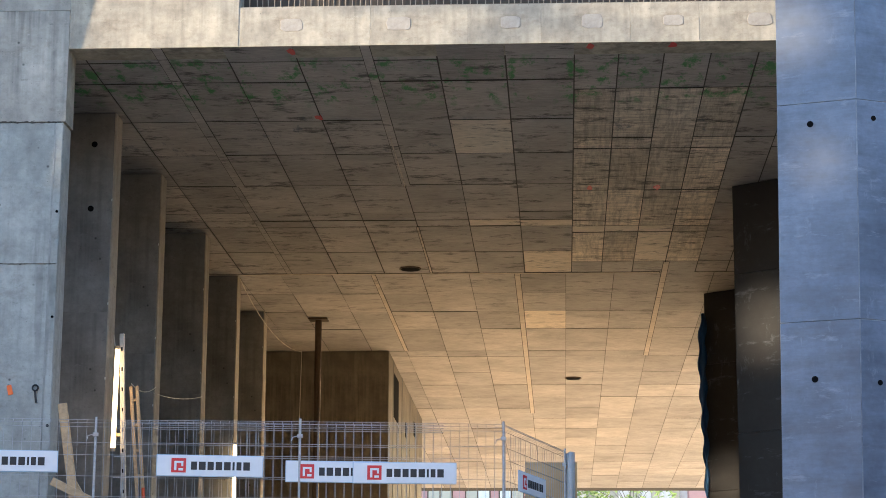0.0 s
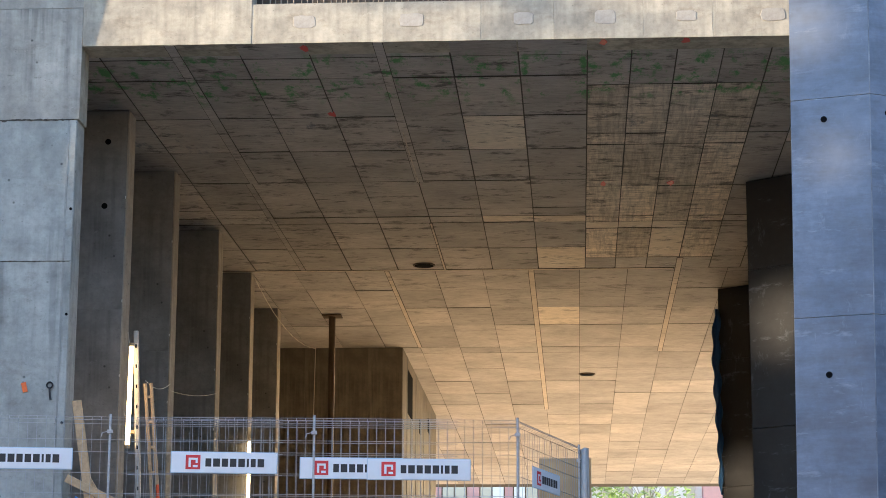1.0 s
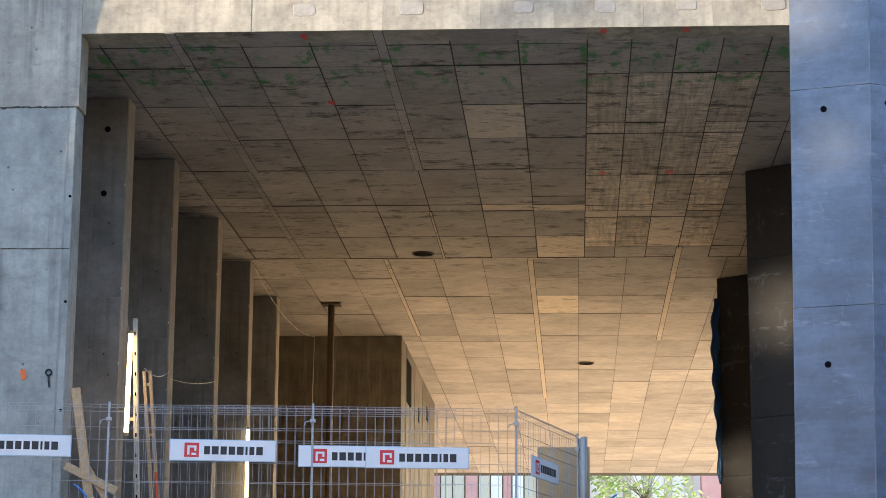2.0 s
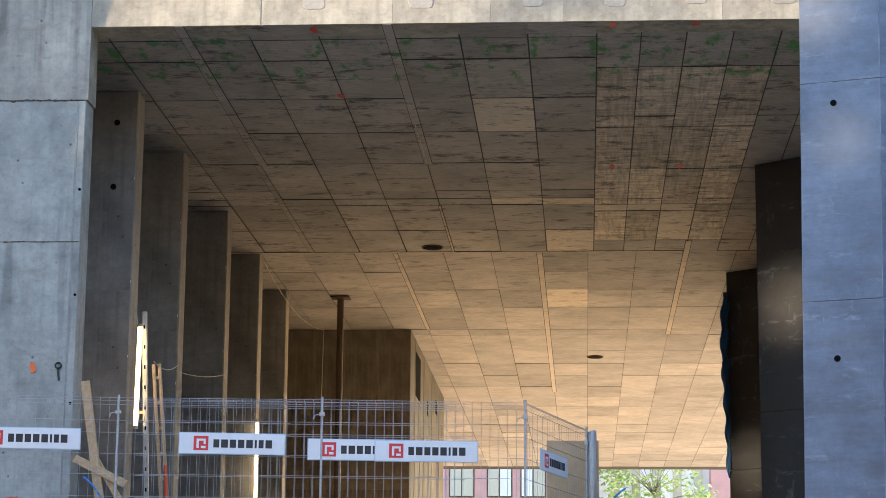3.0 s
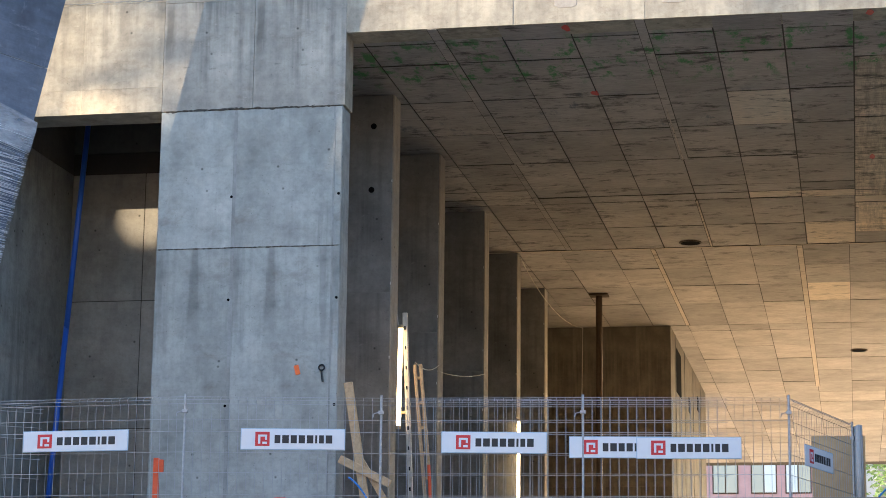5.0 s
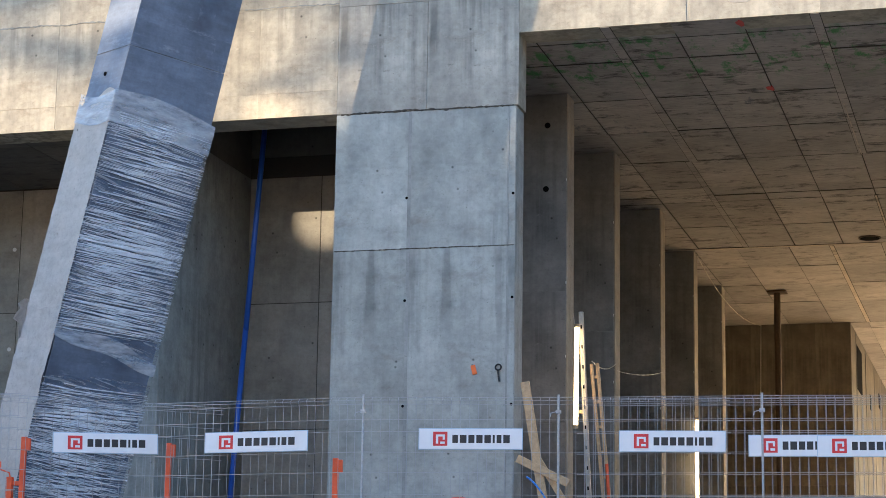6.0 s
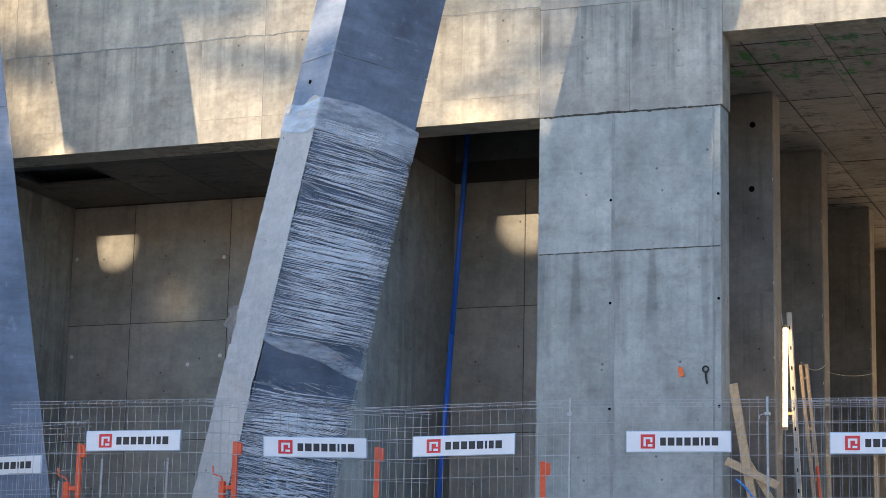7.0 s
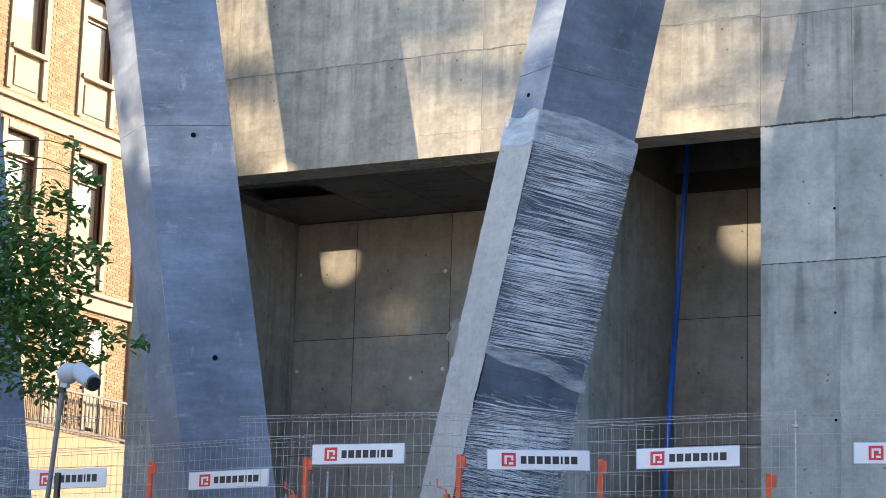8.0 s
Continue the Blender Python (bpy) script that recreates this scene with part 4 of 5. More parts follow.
def sign(a, b, z, tilt=0.0):
    """Long white board with a red square emblem and a row of dark blocks for its lettering."""
    a, b = Vector(a), Vector(b)
    d = b - a
    L = d.length
    k = L / 1.78
    e = thing("fence_sign", (a.x, a.y, z), "white sign board with red emblem and dark lettering", "sign", "fence signs", turn=math.degrees(math.atan2(d.y, d.x)))
    e.matrix_world = e.matrix_world @ pose(0, 0, 0, 0, tilt, 0)
    h = 0.37
    part("rim", solid(0, L, -0.03, -0.018, 0, h, 0.003), M_SIGNRIM, e)
    part("board", solid(0.014, L - 0.014, -0.036, -0.02, 0.012, h - 0.012, 0.002), M_SIGN, e)
    x0, s = 0.25 * k, 0.245
    emblem = part("emblem", solid(x0, x0 + s * k, -0.040, -0.034, 0.065, 0.065 + s), M_RED, e, "red square emblem")
    bm = bmesh.new()
    for u0, u1, w0, w1 in ((0.2, 0.36, 0.16, 0.8), (0.36, 0.82, 0.66, 0.8), (0.68, 0.82, 0.44, 0.66), (0.5, 0.82, 0.14, 0.3)):
        box(bm, x0 + s * k * u0, x0 + s * k * u1, -0.043, -0.038, 0.065 + s * w0, 0.065 + s * w1)
    part("emblem_mark", bm, M_SIGN, emblem)
    x = 0.58 * k
    unit = 0.98 * k / (sum(FONT_BARS) + 0.2 * 7)
    for w in FONT_BARS:
        part("lettering_block", solid(x, x + w * unit, -0.040, -0.034, 0.115, 0.255, 0.0), M_INK, e)
        x += (w + 0.2) * unit
    return e


for a, b, z, tilt in (((-25.64, 32.8), (-23.89, 32.87), 5.11, -1.0), ((-24.82, 37.0), (-22.65, 36.62), 5.49, 0), ((-19.96, 33.72), (-18.13, 33.88), 5.57, 0), ((-16.85, 34.62), (-15.32, 35.75), 5.51, -2.0),
                      ((-14.35, 35.62), (-12.36, 35.48), 5.57, 0), ((-10.37, 35.58), (-8.58, 35.86), 5.58, 0), ((-6.93, 36.05), (-5.12, 36.2), 5.54, 0.5), ((-4.75, 36.3), (-3.0, 36.5), 5.46, 0),
                      ((-3.61, 36.42), (-1.84, 36.6), 5.45, 0), ((-0.82, 37.4), (-0.36, 39.05), 5.42, 0)):
    sign(a, b, z, tilt)

# ---------------------------------------------------------------- things by the fence and the pier
def tube_path(pts, r, n=6):
    bm = bmesh.new()
    for a, b in zip(pts, pts[1:]):
        rod(bm, a, b, r, n)
    return bm


def orange_stand(x, y, top, jack):
    """Orange steel push-pull stand with a flat head, some with a screw jack at the side."""
    e = thing("shoring_stand", (x, y, ZT), "bright orange painted steel shoring stand behind the fence", "stand", "orange stands")
    h = top - ZT
    part("stem", solid(-0.05, 0.05, -0.035, 0.035, 0, h, 0.008), M_ORANGE, e)
    part("head", solid(0.05, 0.13, -0.03, 0.03, h - 0.26, h - 0.03, 0.006), M_ORANGE, e)
    part("foot_plate", solid(-0.2, 0.2, -0.2, 0.2, 0, 0.02), M_ORANGE, e)
    if jack:
        part("jack_tube", solid(-0.31, -0.19, -0.05, 0.05, 0, h - 0.74, 0.008), M_ORANGE, e)
        part("bridge", solid(-0.2, -0.04, -0.025, 0.025, h - 0.9, h - 0.82, 0.005), M_ORANGE, e)
        part("crank", tube_path([(-0.25, 0, h - 0.74), (-0.27, 0, h - 0.66), (-0.45, 0, h - 0.6), (-0.46, 0, h - 0.45)], 0.014), M_ORANGE, e, "thin red crank handle")
    return e


orange_stand(-25.6, 36.7, 6.07, False)
orange_stand(-21.45, 36.0, 5.99, True)
orange_stand(-18.1, 36.0, 5.97, True)
orange_stand(-15.42, 36.5, 5.87, False)
orange_stand(-12.15, 36.4, 5.54, False)
for x, y, z in ((-20.6, 35.4, 5.62), (-19.1, 35.2, 5.6), (-22.0, 36.2, 5.3)):
    e = thing("prop_stake", (x, y, ZT), "thin pale steel stake with a wire tie behind the fence", "stake", "stakes")
    bm = bmesh.new()
    rod(bm, (0, 0, 0), (0, 0, z - ZT), 0.022, 8)
    part("rod", bm, M_STEEL, e)
    part("wire_tie", tube_path([(-0.1, -0.03, z - ZT - 0.1), (0, -0.03, z - ZT - 0.04), (0.09, -0.03, z - ZT - 0.09)], 0.006, 5), M_REBAR, e)

# timber prop against the pier
e = thing("timber_brace", (-9.6, 41.4, ZT), "raw timber brace of crossed boards beside the pier", "timber")
bm = bmesh.new()
box(bm, -0.09, 0.09, -0.03, 0.03, 0, 3.1)
bevel(bm, 0.006)
part("post", bm, M_WOOD, e).matrix_local = pose(0.23, 0, 0, 0, -9.3)
bm = bmesh.new()
box(bm, -0.56, 0.6, -0.025, 0.025, -0.08, 0.08)
bevel(bm, 0.006)
part("cross_board", bm, M_WOOD, e).matrix_local = pose(0.1, -0.06, 1.28, 0, 26)
bm = bmesh.new()
box(bm, -0.06, 0.06, -0.03, 0.03, 0, 1.9)
bevel(bm, 0.006)
part("strut", bm, M_WOOD, e).matrix_local = pose(0.95, 0.05, 0, 0, -32)

# tag and hook on the pier
tape = tagged(link_mesh("tape_tag", solid(-0.05, 0.05, -0.006, 0.006, -0.1, 0.1, 0.002), M_ORANGETAPE), "small orange tape tag stuck on the concrete pier", "tag")
tape.matrix_world = pose(-11.09, YF - 0.012, 7.92, 0, -14)
e = thing("lifting_eye", (-10.57, YF - 0.03, 7.86), "small dark steel eye bolt screwed into the pier", "eye bolt")
bm = bmesh.new()
ring = [(0.06 * math.cos(2 * math.pi * k / 12), 0, 0.1 + 0.06 * math.sin(2 * math.pi * k / 12)) for k in range(13)]
for a, b in zip(ring, ring[1:]):
    rod(bm, a, b, 0.018, 6)
part("eye", bm, M_BLACKPLASTIC, e)
part("shank", tube_path([(0, 0, 0.03), (0.01, 0, -0.08), (0.03, 0, -0.2)], 0.022), M_BLACKPLASTIC, e)

# ladders and site lamps in the first bay


def ladder(x, y, top, lean, rungs, mat, label, width=0.3):
    e = thing("ladder", (x, y, ZT), label, "ladder", "ladders")
    h = top - ZT
    for sx in (-width / 2, width / 2):
        part("stile", solid(sx - 0.035, sx + 0.035, -0.03, 0.03, 0, h, 0.006), mat, e)
    for k in range(rungs):
        z = h - 0.3 - k * 0.55
        if z > 0.1:
            part("rung", solid(-width / 2, width / 2, -0.02, 0.02, z - 0.03, z + 0.03, 0.004), mat, e)
    e.matrix_world = pose(x, y, ZT, -3, lean, 0)
    return e


M_ALU = plain("weathered_ladder_metal", (0.46, 0.42, 0.36), 0.55, 0.3, vary=0.4)
e = thing("formwork_upright", (-9.38, 45.2, ZT), "pale weathered formwork upright with slotted holes", "upright")
part("profile", solid(-0.055, 0.055, -0.04, 0.04, 0, 5.13, 0.012), M_ALU, e)
for k in range(11):
    part("slot", solid(-0.016, 0.016, -0.046, -0.036, 0.35 + 0.44 * k, 0.43 + 0.44 * k), M_HOLE, e)
for z in (2.9, 4.2):
    part("wedge", solid(-0.16, -0.05, -0.03, 0.03, z, z + 0.07, 0.006), M_WOOD, e)
e.matrix_world = pose(-9.3, 45.2, ZT, 0, -2.6)
ladder(-8.83, 45.0, 8.5, -5.8, 7, M_WOOD, "narrow wooden step ladder seen edge on", 0.13)
e = thing("red_prop", (-8.78, 44.8, ZT), "short red painted steel prop beside the step ladder", "prop")
part("tube", tube_path([(0.0, 0, 0), (-0.1, 0, 1.75)], 0.035, 8), M_ORANGE, e)
part("foot_plate", solid(-0.1, 0.1, -0.1, 0.1, 0, 0.015), M_ORANGE, e)


def tube_lamp(x, y, z0, z1, lean=0.0):
    e = thing("work_lamp", (x, y, z0), "lit tubular site lamp hanging upright on the wall", "lamp", "work lamps")
    h = z1 - z0
    bm = bmesh.new()
    rod(bm, (0, 0, 0.06), (0, 0, h - 0.06), 0.05, 14)
    part("tube", bm, M_TUBE, e, "glowing warm white tube")
    for z in (0.0, h - 0.07):
        bm = bmesh.new()
        rod(bm, (0, 0, z), (0, 0, z + 0.07), 0.056, 14)
        part("end_cap", bm, M_WOOD, e)
    bm = bmesh.new()
    rod(bm, (-0.06, 0.02, h), (-0.1, 0.02, h + 0.25), 0.012, 6)
    part("hanger", bm, M_CABLE, e)
    for z in (0.3, h - 0.3):
        part("bracket", solid(-0.02, 0.02, 0.0, 0.26, z - 0.02, z + 0.02), M_STEEL, e)
    e.matrix_world = pose(x, y, z0, 0, lean)


tube_lamp(-9.6, 45.0, 7.05, 9.32, 0.6)
tube_lamp(-10.1, 65.17, 7.2, 9.75)


def cable(name, pts, label, r=0.012, mat=None):
    tagged(link_mesh(name, tube_path(pts, r, 5), mat or M_CABLE, smooth=True), label, "cable")


def sag(a, b, drop, n=10):
    a, b = Vector(a), Vector(b)
    return [a.lerp(b, k / n) - Vector((0, 0, drop * 4 * (k / n) * (1 - k / n))) for k in range(n + 1)]


cable("cable", sag((-9.25, 45.0, 8.5), (-10.15, 52.4, 9.55), 0.15), "thin pale cable strung between the fins")
cable("cable", sag((-10.2, 52.4, 9.4), (-10.15, 59.2, 10.3), 0.1), "thin pale cable strung between the fins")
cable("cable", sag((-10.15, 65.3, 15.0), (-9.9, 79.7, 15.02), 0.55) + [Vector((-9.95, 79.7, 12)), Vector((-9.9, 79.7, 8.0))], "pale cable hanging under the ceiling to the core wall", 0.016)

# blue pipe in the recess, hoses
bm = bmesh.new()
rod(bm, (-17.92, 45.9, ZT), (-17.6, 45.9, 9.6), 0.065, 12)
rod(bm, (-17.6, 45.9, 9.55), (-17.28, 45.9, 14.6), 0.065, 12)
tagged(link_mesh("drain_pipe", bm, M_BLUEPIPE, smooth=True), "tall bright blue plastic pipe standing in the recess", "pipe")
M_HOSE = plain("light_blue_hose", (0.03, 0.22, 0.62), 0.4, vary=0.1)
for x, y, z, s in ((-9.73, 41.0, 5.62, 1), (0.76, 41.2, 5.45, -1)):
    pts = [Vector((x + s * 0.07 * k, y - 0.02 * k, z - 0.04 * k - 0.006 * k * k)) for k in range(9)] + [Vector((x + s * 0.66, y - 0.2, ZT))]
    cable("water_hose", pts, "light blue hose bent over beside the fence", 0.02, M_HOSE)

# red barrier lid by the pier foot
bm = bmesh.new()
bmesh.ops.create_uvsphere(bm, u_segments=20, v_segments=10, radius=0.4, matrix=Matrix.Translation((-11.0, 40.6, 4.96)) @ Matrix.Diagonal((1, 0.8, 0.62, 1)))
box(bm, -11.4, -10.6, 40.3, 40.9, ZT, 4.95)
tagged(link_mesh("site_bin", bm, M_ORANGE, smooth=True), "rounded red plastic bin at the foot of the pier", "bin")

# plywood sheet and folded tarpaulin at the fence corner
tagged(link_mesh("plywood_sheet", solid(-0.75, 0.25, 41.1, 41.14, ZT, 6.35, 0.004), M_PLY), "brown plywood sheet standing behind the fence corner", "plywood")
bm = bmesh.new()
ring = [(0.12 + (0.075 + 0.03 * math.sin(5 * t)) * math.cos(t), 40.6 + (0.07 + 0.03 * math.cos(4 * t)) * math.sin(t)) for t in [2 * math.pi * k / 22 for k in range(22)]]
prism(bm, [(x, y, ZT) for x, y in ring], [(0.12 + (x - 0.12) * 0.85, y, 6.44 + 0.05 * math.sin(9 * x)) for x, y in ring])
tagged(link_mesh("folded_tarpaulin", bm, M_FLEECE, smooth=True), "grey folded tarpaulin tied to the end of the fence", "tarpaulin")

# camera on a pole
e = thing("security_camera", (-23.03, 30.2, 3.17), "grey security camera with dark lens on a steel pole", "camera")
part("pole", tube_path([(-0.33, 0, -0.17), (0.0, 0, 3.42)], 0.045, 12), M_POLE, e)
part("cap", tube_path([(0, 0, 3.36), (0, 0, 3.46)], 0.06, 12), M_BLACKPLASTIC, e)
bm = bmesh.new()
bmesh.ops.create_uvsphere(bm, u_segments=20, v_segments=12, radius=0.18, matrix=Matrix.Translation((0.1, 0, 3.70)) @ Matrix.Diagonal((1.15, 1, 1.05, 1)))
part("mount", bm, M_CAMBODY, e, smooth=True)
bm = bmesh.new()
rod(bm, (0.26, 0.05, 3.74), (0.70, -0.12, 3.50), 0.145, 20)
body = part("housing", bm, M_CAMBODY, e)
part("sunshade", tube_path([(0.28, 0.05, 3.765), (0.75, -0.125, 3.51)], 0.148, 20), M_CAMBODY, body)
bm = bmesh.new()
rod(bm, (0.72, -0.12, 3.49), (0.775, -0.14, 3.46), 0.13, 20)
part("lens", bm, M_BLACKPLASTIC, body, "black lens window")
part("bracket", solid(-0.03, 0.12, -0.05, 0.05, 3.44, 3.56, 0.01), M_CAMBODY, e)
part("switch_box", solid(0.0, 0.1, -0.08, 0.0, 1.3, 1.95, 0.01), M_BLACKPLASTIC, e)


# ---------------------------------------------------------------- trees
def leaves(bm, centre, radius, count, size, rg, flat=0.75):
    """Loose pointed leaves in an uneven clump."""
    for _ in range(count):
        d = Vector((rg.gauss(0, 1), rg.gauss(0, 1), rg.gauss(0, 1) * flat))
        d = d.normalized() * radius * rg.random() ** 0.4
        p = Vector(centre) + d
        q = Euler((rg.uniform(-0.9, 0.9), rg.uniform(-0.9, 0.9), rg.uniform(0, 6.28))).to_matrix()
        s = size * rg.uniform(0.6, 1.3)
        vs = [bm.verts.new(p + q @ Vector(v) * s) for v in ((0, -0.5, 0), (0.22, -0.1, 0.05), (0.16, 0.25, 0.02), (0, 0.55, -0.06), (-0.16, 0.25, 0.02), (-0.22, -0.1, 0.05))]
        bm.faces.new(vs)


def tree(at, trunk_top, clumps, leaf, per, rg, mat, label, limbs=True, group=""):
    e = thing("tree", at, label, "tree", group)
    bm = bmesh.new()
    steps = 8
    prev, pr = Vector((0, 0, 0)), 0.16
    for k in range(1, steps + 1):
        q = Vector((0.1 * math.sin(k), 0.1 * math.cos(k * 1.3), trunk_top * k / steps))
        r = 0.16 * (1 - 0.7 * k / steps)
        d = (q - prev).to_track_quat("Z", "Y").to_matrix()
        bmesh.ops.create_cone(bm, cap_ends=False, segments=9, radius1=pr, radius2=r, depth=(q - prev).length, matrix=Matrix.Translation((prev + q) / 2) @ d.to_4x4())
        prev, pr = q, r
    part("trunk", bm, M_BARK, e, smooth=True)
    if limbs:
        for c, r in clumps:
            bm = bmesh.new()
            a = Vector((0, 0, max(0.4 * trunk_top, min(trunk_top * 0.95, c[2] - r * 0.8))))
            b = Vector(c)
            prev = a
            for k in range(1, 6):
                q = a.lerp(b, k / 5) + Vector((rg.uniform(-0.08, 0.08), rg.uniform(-0.1, 0.1), 0.5 * math.sin(math.pi * k / 5) + rg.uniform(-0.06, 0.06)))
                rod(bm, prev, q, 0.028 - 0.004 * k, 5)
                prev = q
            part("limb", bm, M_BARK, e)
    bm = bmesh.new()
    for c, r in clumps:
        leaves(bm, c, r, int(per * r * r), leaf, rg)
    part("crown", bm, mat, e)
    return e


rg = random.Random(8)
clumps = [((1.9, 0.2, 5.2), 0.75), ((2.4, 0.0, 4.5), 0.85), ((3.0, 0.1, 4.9), 0.45), ((2.2, 0.3, 3.7), 0.9), ((2.9, -0.1, 3.55), 0.75), ((3.6, 0, 3.35), 0.42), ((4.3, 0.1, 3.2), 0.3), ((4.9, 0.1, 3.05), 0.22), ((3.2, 0, 2.9), 0.5),
          ((2.3, 0, 2.75), 0.7), ((2.9, 0.2, 2.3), 0.35), ((3.9, 0.1, 2.75), 0.3), ((2.8, 0.1, 5.9), 0.4), ((3.3, 0.1, 6.4), 0.25), ((3.1, 0.1, 6.9), 0.2), ((3.7, 0.1, 6.15), 0.2), ((3.9, 0, 4.75), 0.32), ((3.5, 0, 4.2), 0.45), ((1.2, 0.3, 4.2), 1.3), ((0.4, 0.4, 6), 1.4), ((0.6, 0.2, 3), 1.0), ((-0.8, 0, 5), 1.5), ((3.3, 0.1, 5.5), 0.3)]
clumps = [((c[0] + 0.55, c[1], c[2] + 0.95), r) for c, r in clumps]
tree((-27.9, 31.5, 3.6), 7.6, clumps, 0.2, 560, rg, M_LEAF, "green leafy street tree reaching over the fence")
# unseen trees set in the way of the main glint, to shade the facade
shade = None
for k in range(8):
    x, y = -92.0 + 4.6 * k + rg.uniform(-1, 1), 12.0 + rg.uniform(-1.5, 1.5)
    if shade is None:
        cl = [((rg.uniform(-3.2, 3.2), rg.uniform(-2.5, 2.5), rg.uniform(7, 19.5)), rg.uniform(1.3, 2.1)) for _ in range(44)]
        cl += [((rg.uniform(-3.4, 3.4), rg.uniform(-2.5, 2.5), rg.uniform(18.6, 20.2)), rg.uniform(0.9, 1.4)) for _ in range(16)]
        cl += [((rg.uniform(-4, 4), rg.uniform(-2.5, 2.5), rg.uniform(20.2, 25.5)), rg.uniform(0.35, 0.8)) for _ in range(15)]
        shade = tree((x, y, 0.0), 17.0, cl, 0.62, 42, rg, M_LEAF, "tall leafy tree added out of view to shade and dapple the facade", False, "street trees")
    else:
        copy_thing(shade, pose(x, y, rg.uniform(-0.6, 0.5), 0, 0, rg.uniform(0, 360)))

# ---------------------------------------------------------------- the brick house at the side
XB = -36.0
house = thing("brick_house", (XB, 46, ZT), "old buff brick house with pale stone window surrounds", "building")


def hpart(name, x0, x1, y0, y1, z0, z1, mat, parent=house, label="", w=0.0):
    bm = solid(x0 - XB, x1 - XB, y0 - 46, y1 - 46, z0 - ZT, z1 - ZT, w)
    return part(name, bm, mat, parent, label)


WIN_Y = [40.65, 43.8, 46.95, 50.1 + 3]
WIN_Z = [(12.4, 16.3), (17.15, 21.05)]
ys = [40.4]
for y in WIN_Y[:3]:
    ys += [y, y + 1.75]
ys += [50.1]
for i in range(0, len(ys) - 1, 2):
    hpart("wall", XB - 0.5, XB, ys[i], ys[i + 1], 8.2, 25, M_BRICK)
for y in WIN_Y[:3]:
    for z0, z1 in ((8.2, 8.4), (11.6, 12.4), (16.3, 17.15), (21.05, 25)):
        hpart("wall", XB - 0.5, XB - 0.001, y, y + 1.75, z0, z1, M_BRICK)
hpart("wall", XB - 9, XB - 0.5, 40.4, 50.1, ZT, 25, M_BRICK, label="plain brick body of the house")
hpart("plinth", XB - 0.5, XB + 0.25, 40.4, 50.1, ZT, 8.2, M_CREAM, label="smooth cream rendered plinth", w=0.02)
hpart("corner_strip", XB - 0.3, XB + 0.12, 50.1, 50.5, ZT, 25, M_TRIM, label="pale corner strip", w=0.02)
for z0, z1 in ((16.42, 16.98), (11.75, 12.28), (21.2, 21.7)):
    hpart("string_course", XB - 0.05, XB + 0.1, 40.4, 50.1, z0, z1 - 0.12, M_TRIM, w=0.015)
    hpart("string_course", XB - 0.05, XB + 0.2, 40.4, 50.1, z1 - 0.12, z1, M_TRIM, w=0.015)
for y in WIN_Y[:3]:
    for z0, z1 in WIN_Z:
        win = hpart("window", XB - 0.05, XB + 0.07, y, y + 0.22, z0, z1, M_TRIM, label="tall window with pale surround and brown wooden frame", w=0.015)
        hpart("jamb", XB - 0.05, XB + 0.07, y + 1.53, y + 1.75, z0, z1, M_TRIM, win, w=0.015)
        hpart("lintel", XB - 0.05, XB + 0.09, y + 0.22, y + 1.53, z1 - 0.22, z1, M_TRIM, win, w=0.015)
        hpart("sill", XB - 0.1, XB + 0.14, y + 0.1, y + 1.65, z0 + 1.12, z0 + 1.26, M_TRIM, win, w=0.015)
        hpart("apron", XB - 0.2, XB - 0.02, y + 0.22, y + 1.53, z0, z0 + 1.12, M_TRIM, win, w=0.01)
        hpart("apron_panel", XB - 0.03, XB + 0.02, y + 0.36, y + 1.39, z0 + 0.14, z0 + 0.98, M_TRIM, win, w=0.02)
        hpart("transom", XB - 0.2, XB, y + 0.22, y + 1.53, z0 + 3.02, z0 + 3.12, M_TRIM, win, w=0.01)
        hpart("pane", XB - 0.24, XB - 0.2, y + 0.25, y + 1.5, z0 + 1.26, z1 - 0.22, M_GLASS, win)
        for a, b, c, d in ((0.22, 0.31, 1.26, 3.02), (1.44, 1.53, 1.26, 3.02), (0.31, 1.44, 1.26, 1.36), (0.31, 1.44, 2.93, 3.02)):
            hpart("casement", XB - 0.19, XB - 0.12, y + a, y + b, z0 + c, z0 + d, M_FRAMEWOOD, win)
        hpart("blind", XB - 0.199, XB - 0.195, y + 0.31, y + 1.44, z0 + 1.36, z0 + 2.2, M_TRIM, win, "pale blind behind the pane")
for y in (44.5, 46.3, 48.1):
    win = hpart("balcony_window", XB - 0.05, XB + 0.05, y, y + 0.15, 8.4, 11.5, M_TRIM, label="tall ground window with pale surround")
    hpart("jamb", XB - 0.05, XB + 0.05, y + 0.75, y + 0.9, 8.4, 11.5, M_TRIM, win)
    hpart("pane", XB - 0.02, XB + 0.01, y + 0.15, y + 0.75, 8.5, 11.4, M_GLASS, win)
rail = hpart("balcony_rail", XB + 0.3, XB + 0.36, 40.0, 50.0, 8.24, 8.30, M_BLACKPLASTIC, label="thin black balcony railing")
hpart("top_rail", XB + 0.3, XB + 0.35, 40.0, 50.0, 9.3, 9.36, M_BLACKPLASTIC, rail)
for k in range(60):
    hpart("baluster", XB + 0.315, XB + 0.335, 40.1 + 0.165 * k, 40.12 + 0.165 * k, 8.3, 9.3, M_BLACKPLASTIC, rail)

# ---------------------------------------------------------------- beyond the passage
pink = thing("pink_house", (-6, 172, ZT), "pale pink rendered house beyond the passage", "building")
part("wall", solid(-24, 6.1, 0.3, 10, 0, 30), M_PINK, pink)
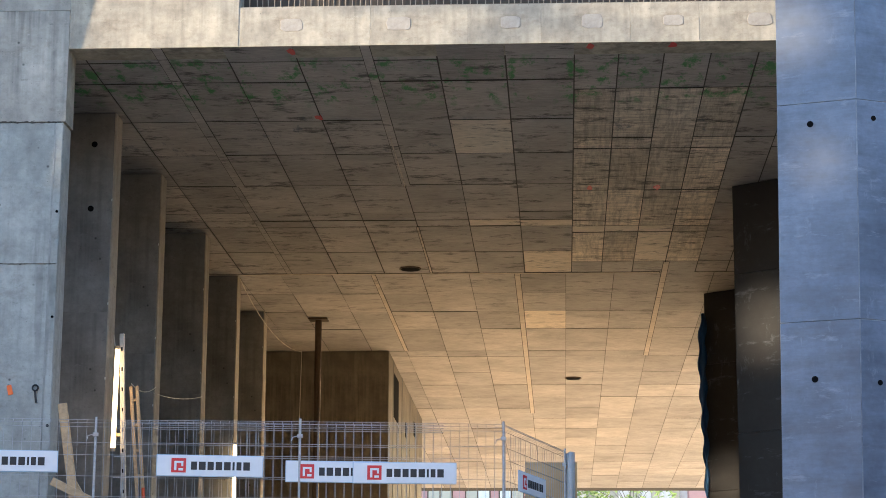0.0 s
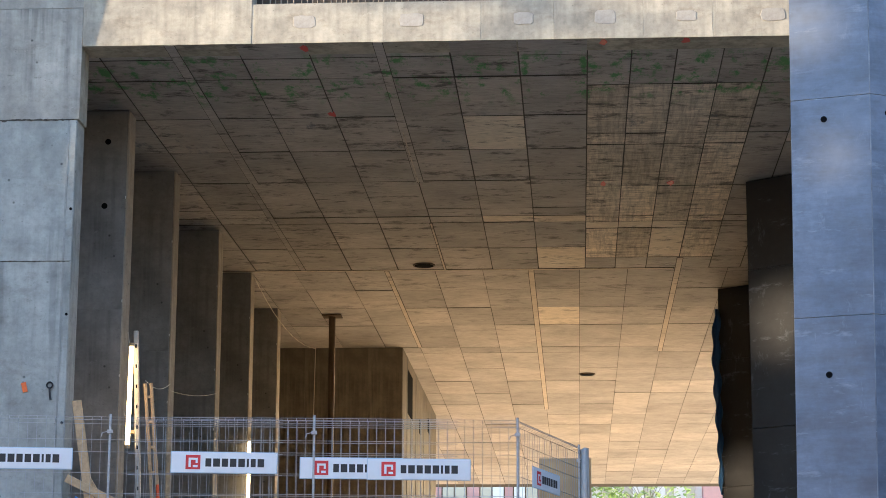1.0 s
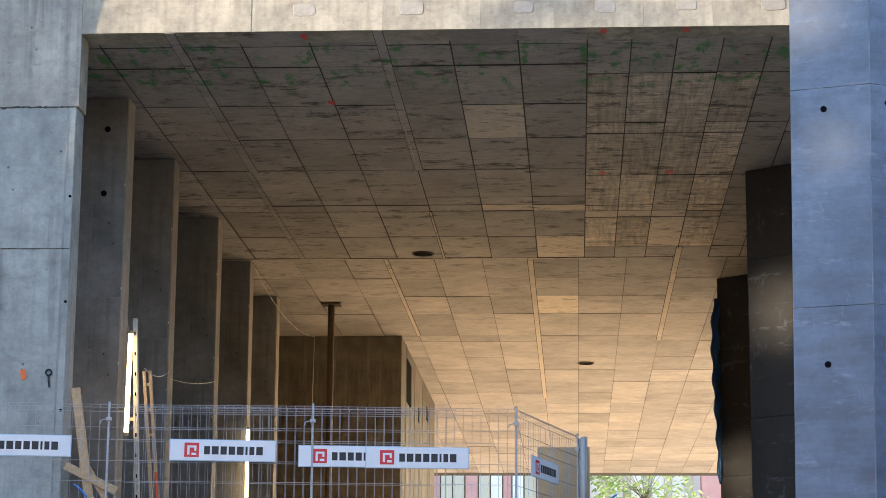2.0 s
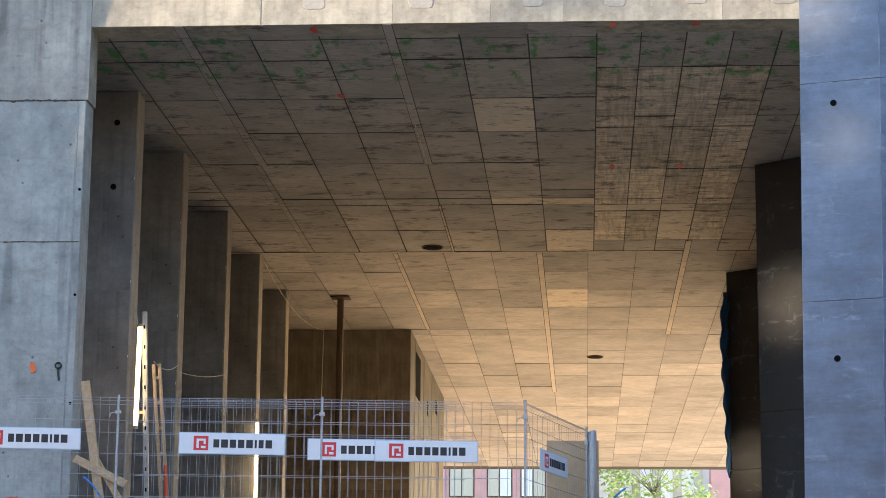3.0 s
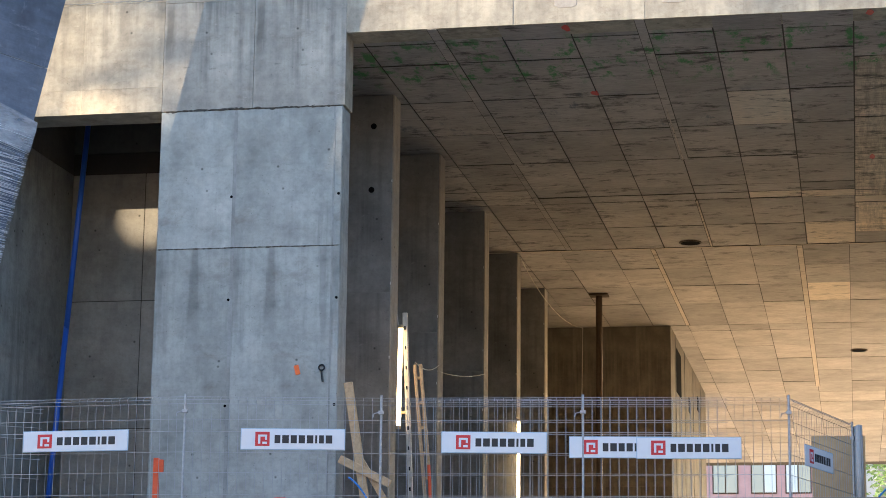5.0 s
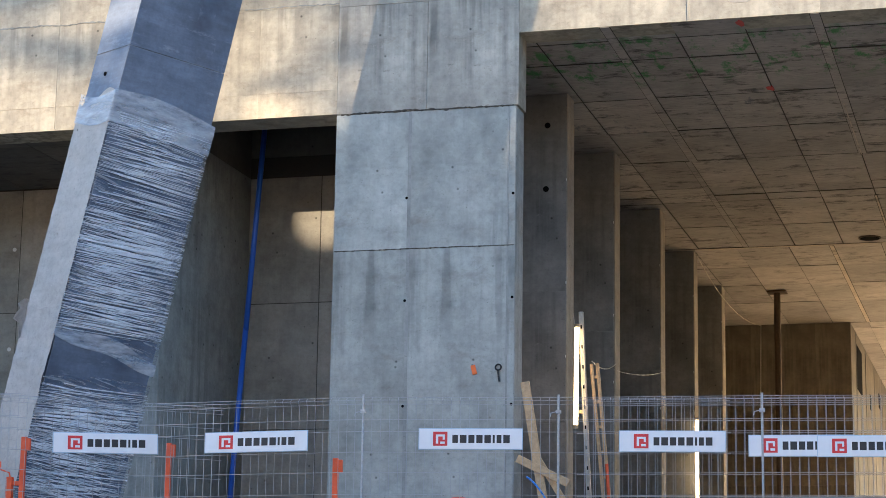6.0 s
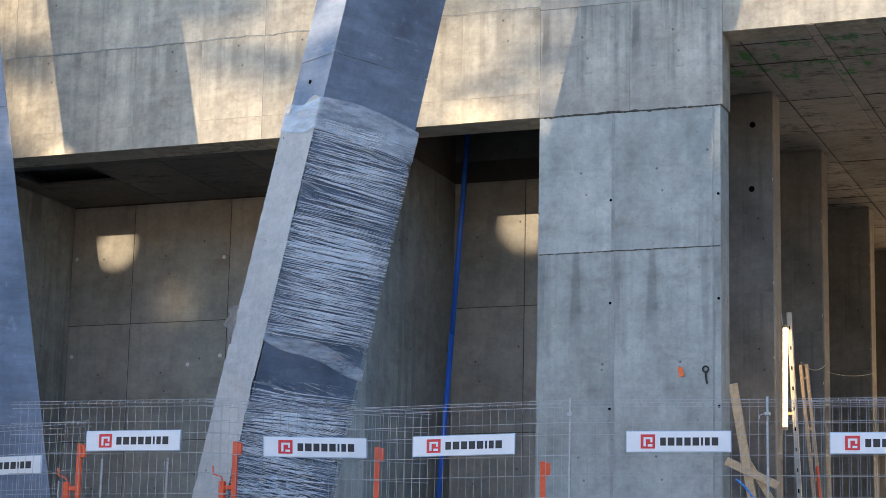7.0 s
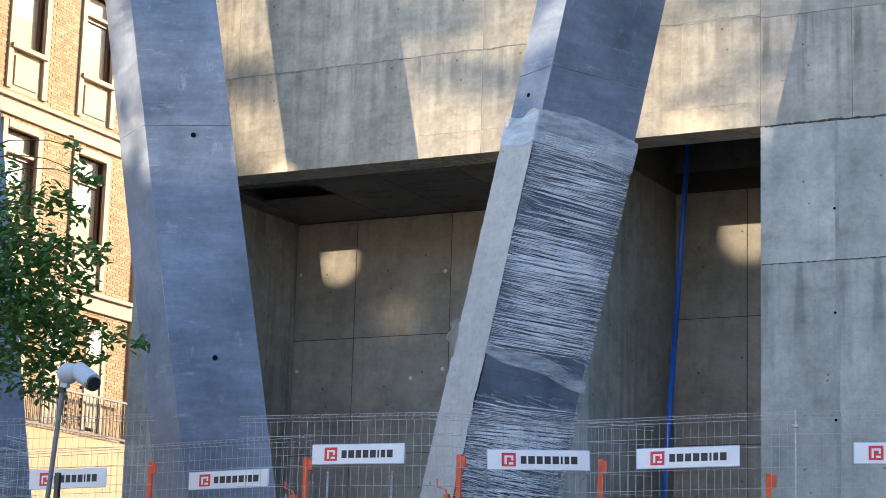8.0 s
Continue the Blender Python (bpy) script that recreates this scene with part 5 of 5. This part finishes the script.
for x in (-16.4, -13.0, -9.6, -5.0, -1.95, 0.75, 3.3):
    for z in (5.0, 9.0, 12.45, 16.5):
        w = part("window", solid(x, x + 2.05, 0.2, 0.34, z, z + 2.6, 0.03), M_RUST, pink, "window with dark frame and pale blinds")
        for k in range(2):
            part("pane", solid(x + 0.1 + k * 0.97, x + 0.98 + k * 0.97, 0.17, 0.21, z + 0.1, z + 2.5), M_GLASS if (k + int(x)) % 3 else M_WHITE, w)
white = thing("white_house", (6, 178, ZT), "pale grey panelled house behind the young tree", "building")
part("wall", solid(-6.0, 4.3, 0.3, 10, 0, 30), M_WHITE, white)
for k in range(6):
    part("window", solid(-5.6 + k * 1.7, -4.9 + k * 1.7, 0.15, 0.34, 2, 28), M_GLASS, white, "tall dark window strip")
pinkr = thing("pink_house", (12.4, 176, ZT), "narrow pink rendered house beside a white one", "building")
part("wall", solid(-2.2, -0.6, 0, 8, 0, 30), M_PINK, pinkr)
part("string_course", solid(-2.2, -0.6, -0.1, 0, 11, 11.3), M_TRIM, pinkr)
rg = random.Random(21)
cl = [((rg.uniform(-4.2, 4.2), rg.uniform(-2, 2), rg.uniform(8.5, 15.5)), rg.uniform(0.9, 1.7)) for _ in range(26)]
tree((5.0, 158.0, ZT), 12.0, cl, 0.42, 60, rg, M_LEAF_FAR, "pale green young tree in front of the far houses")

# houses added across the street, behind the viewer and unseen; spot lamps make their glints
# this one on the right holds back bright sky from the dark column
e = thing("street_house", (62, -30, 0), "plain rendered street house, added out of view, with rows of windows", "building", "street houses")
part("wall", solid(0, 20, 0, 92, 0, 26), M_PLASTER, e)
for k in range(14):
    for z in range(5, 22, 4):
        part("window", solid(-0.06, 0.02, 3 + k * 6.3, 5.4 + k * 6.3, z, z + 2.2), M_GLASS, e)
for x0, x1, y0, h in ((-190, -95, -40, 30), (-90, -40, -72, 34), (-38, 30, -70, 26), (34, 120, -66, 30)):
    e = thing("street_house", (x0, y0, 0), "plain rendered street house, added out of view, with rows of windows", "building", "street houses")
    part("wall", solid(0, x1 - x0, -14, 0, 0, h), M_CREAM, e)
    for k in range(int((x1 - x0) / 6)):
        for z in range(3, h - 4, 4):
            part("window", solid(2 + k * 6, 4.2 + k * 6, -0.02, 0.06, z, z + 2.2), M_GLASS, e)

# bricks of the old house, laid in stretcher rows
one = None
bm = bmesh.new()
made = 0
row = 0
z = 8.32
bands = ((16.42, 16.98), (11.75, 12.28), (21.2, 21.7))
while z < 23.0:
    y = 42.6 + (0.135 if row % 2 else 0.0)
    while y < 50.0:
        clear = all(not (z + 0.075 > a and z < b) for a, b in bands)
        for wy in WIN_Y[:3]:
            for z0, z1 in WIN_Z:
                if wy - 0.26 < y < wy + 1.76 and z0 - 0.08 < z < z1:
                    clear = False
        if z < 11.6:
            for wy in (44.5, 46.3, 48.1):
                if wy - 0.26 < y < wy + 0.9:
                    clear = False
        if clear:
            if made < 300 and y > 48.75 and z > 11:
                if one is None:
                    one = part("brick", solid(0, 0.014, 0, 0.255, 0, 0.074), M_BRICK_ONE, house)
                    ob = one
                else:
                    ob = new("brick", one.data)
                    ob.parent = house
                ob.location = (-0.001, y - 46, z - ZT)
                made += 1
            else:
                box(bm, -0.001, 0.012 + 0.003 * random.random(), y - 46, y + 0.255 - 46, z - ZT, z + 0.074 - ZT)
        y += 0.268
    z += 0.086
    row += 1
tagged(part("brickwork", bm, M_BRICK_MANY, house, "buff brickwork in even rows"), kind="stuff")
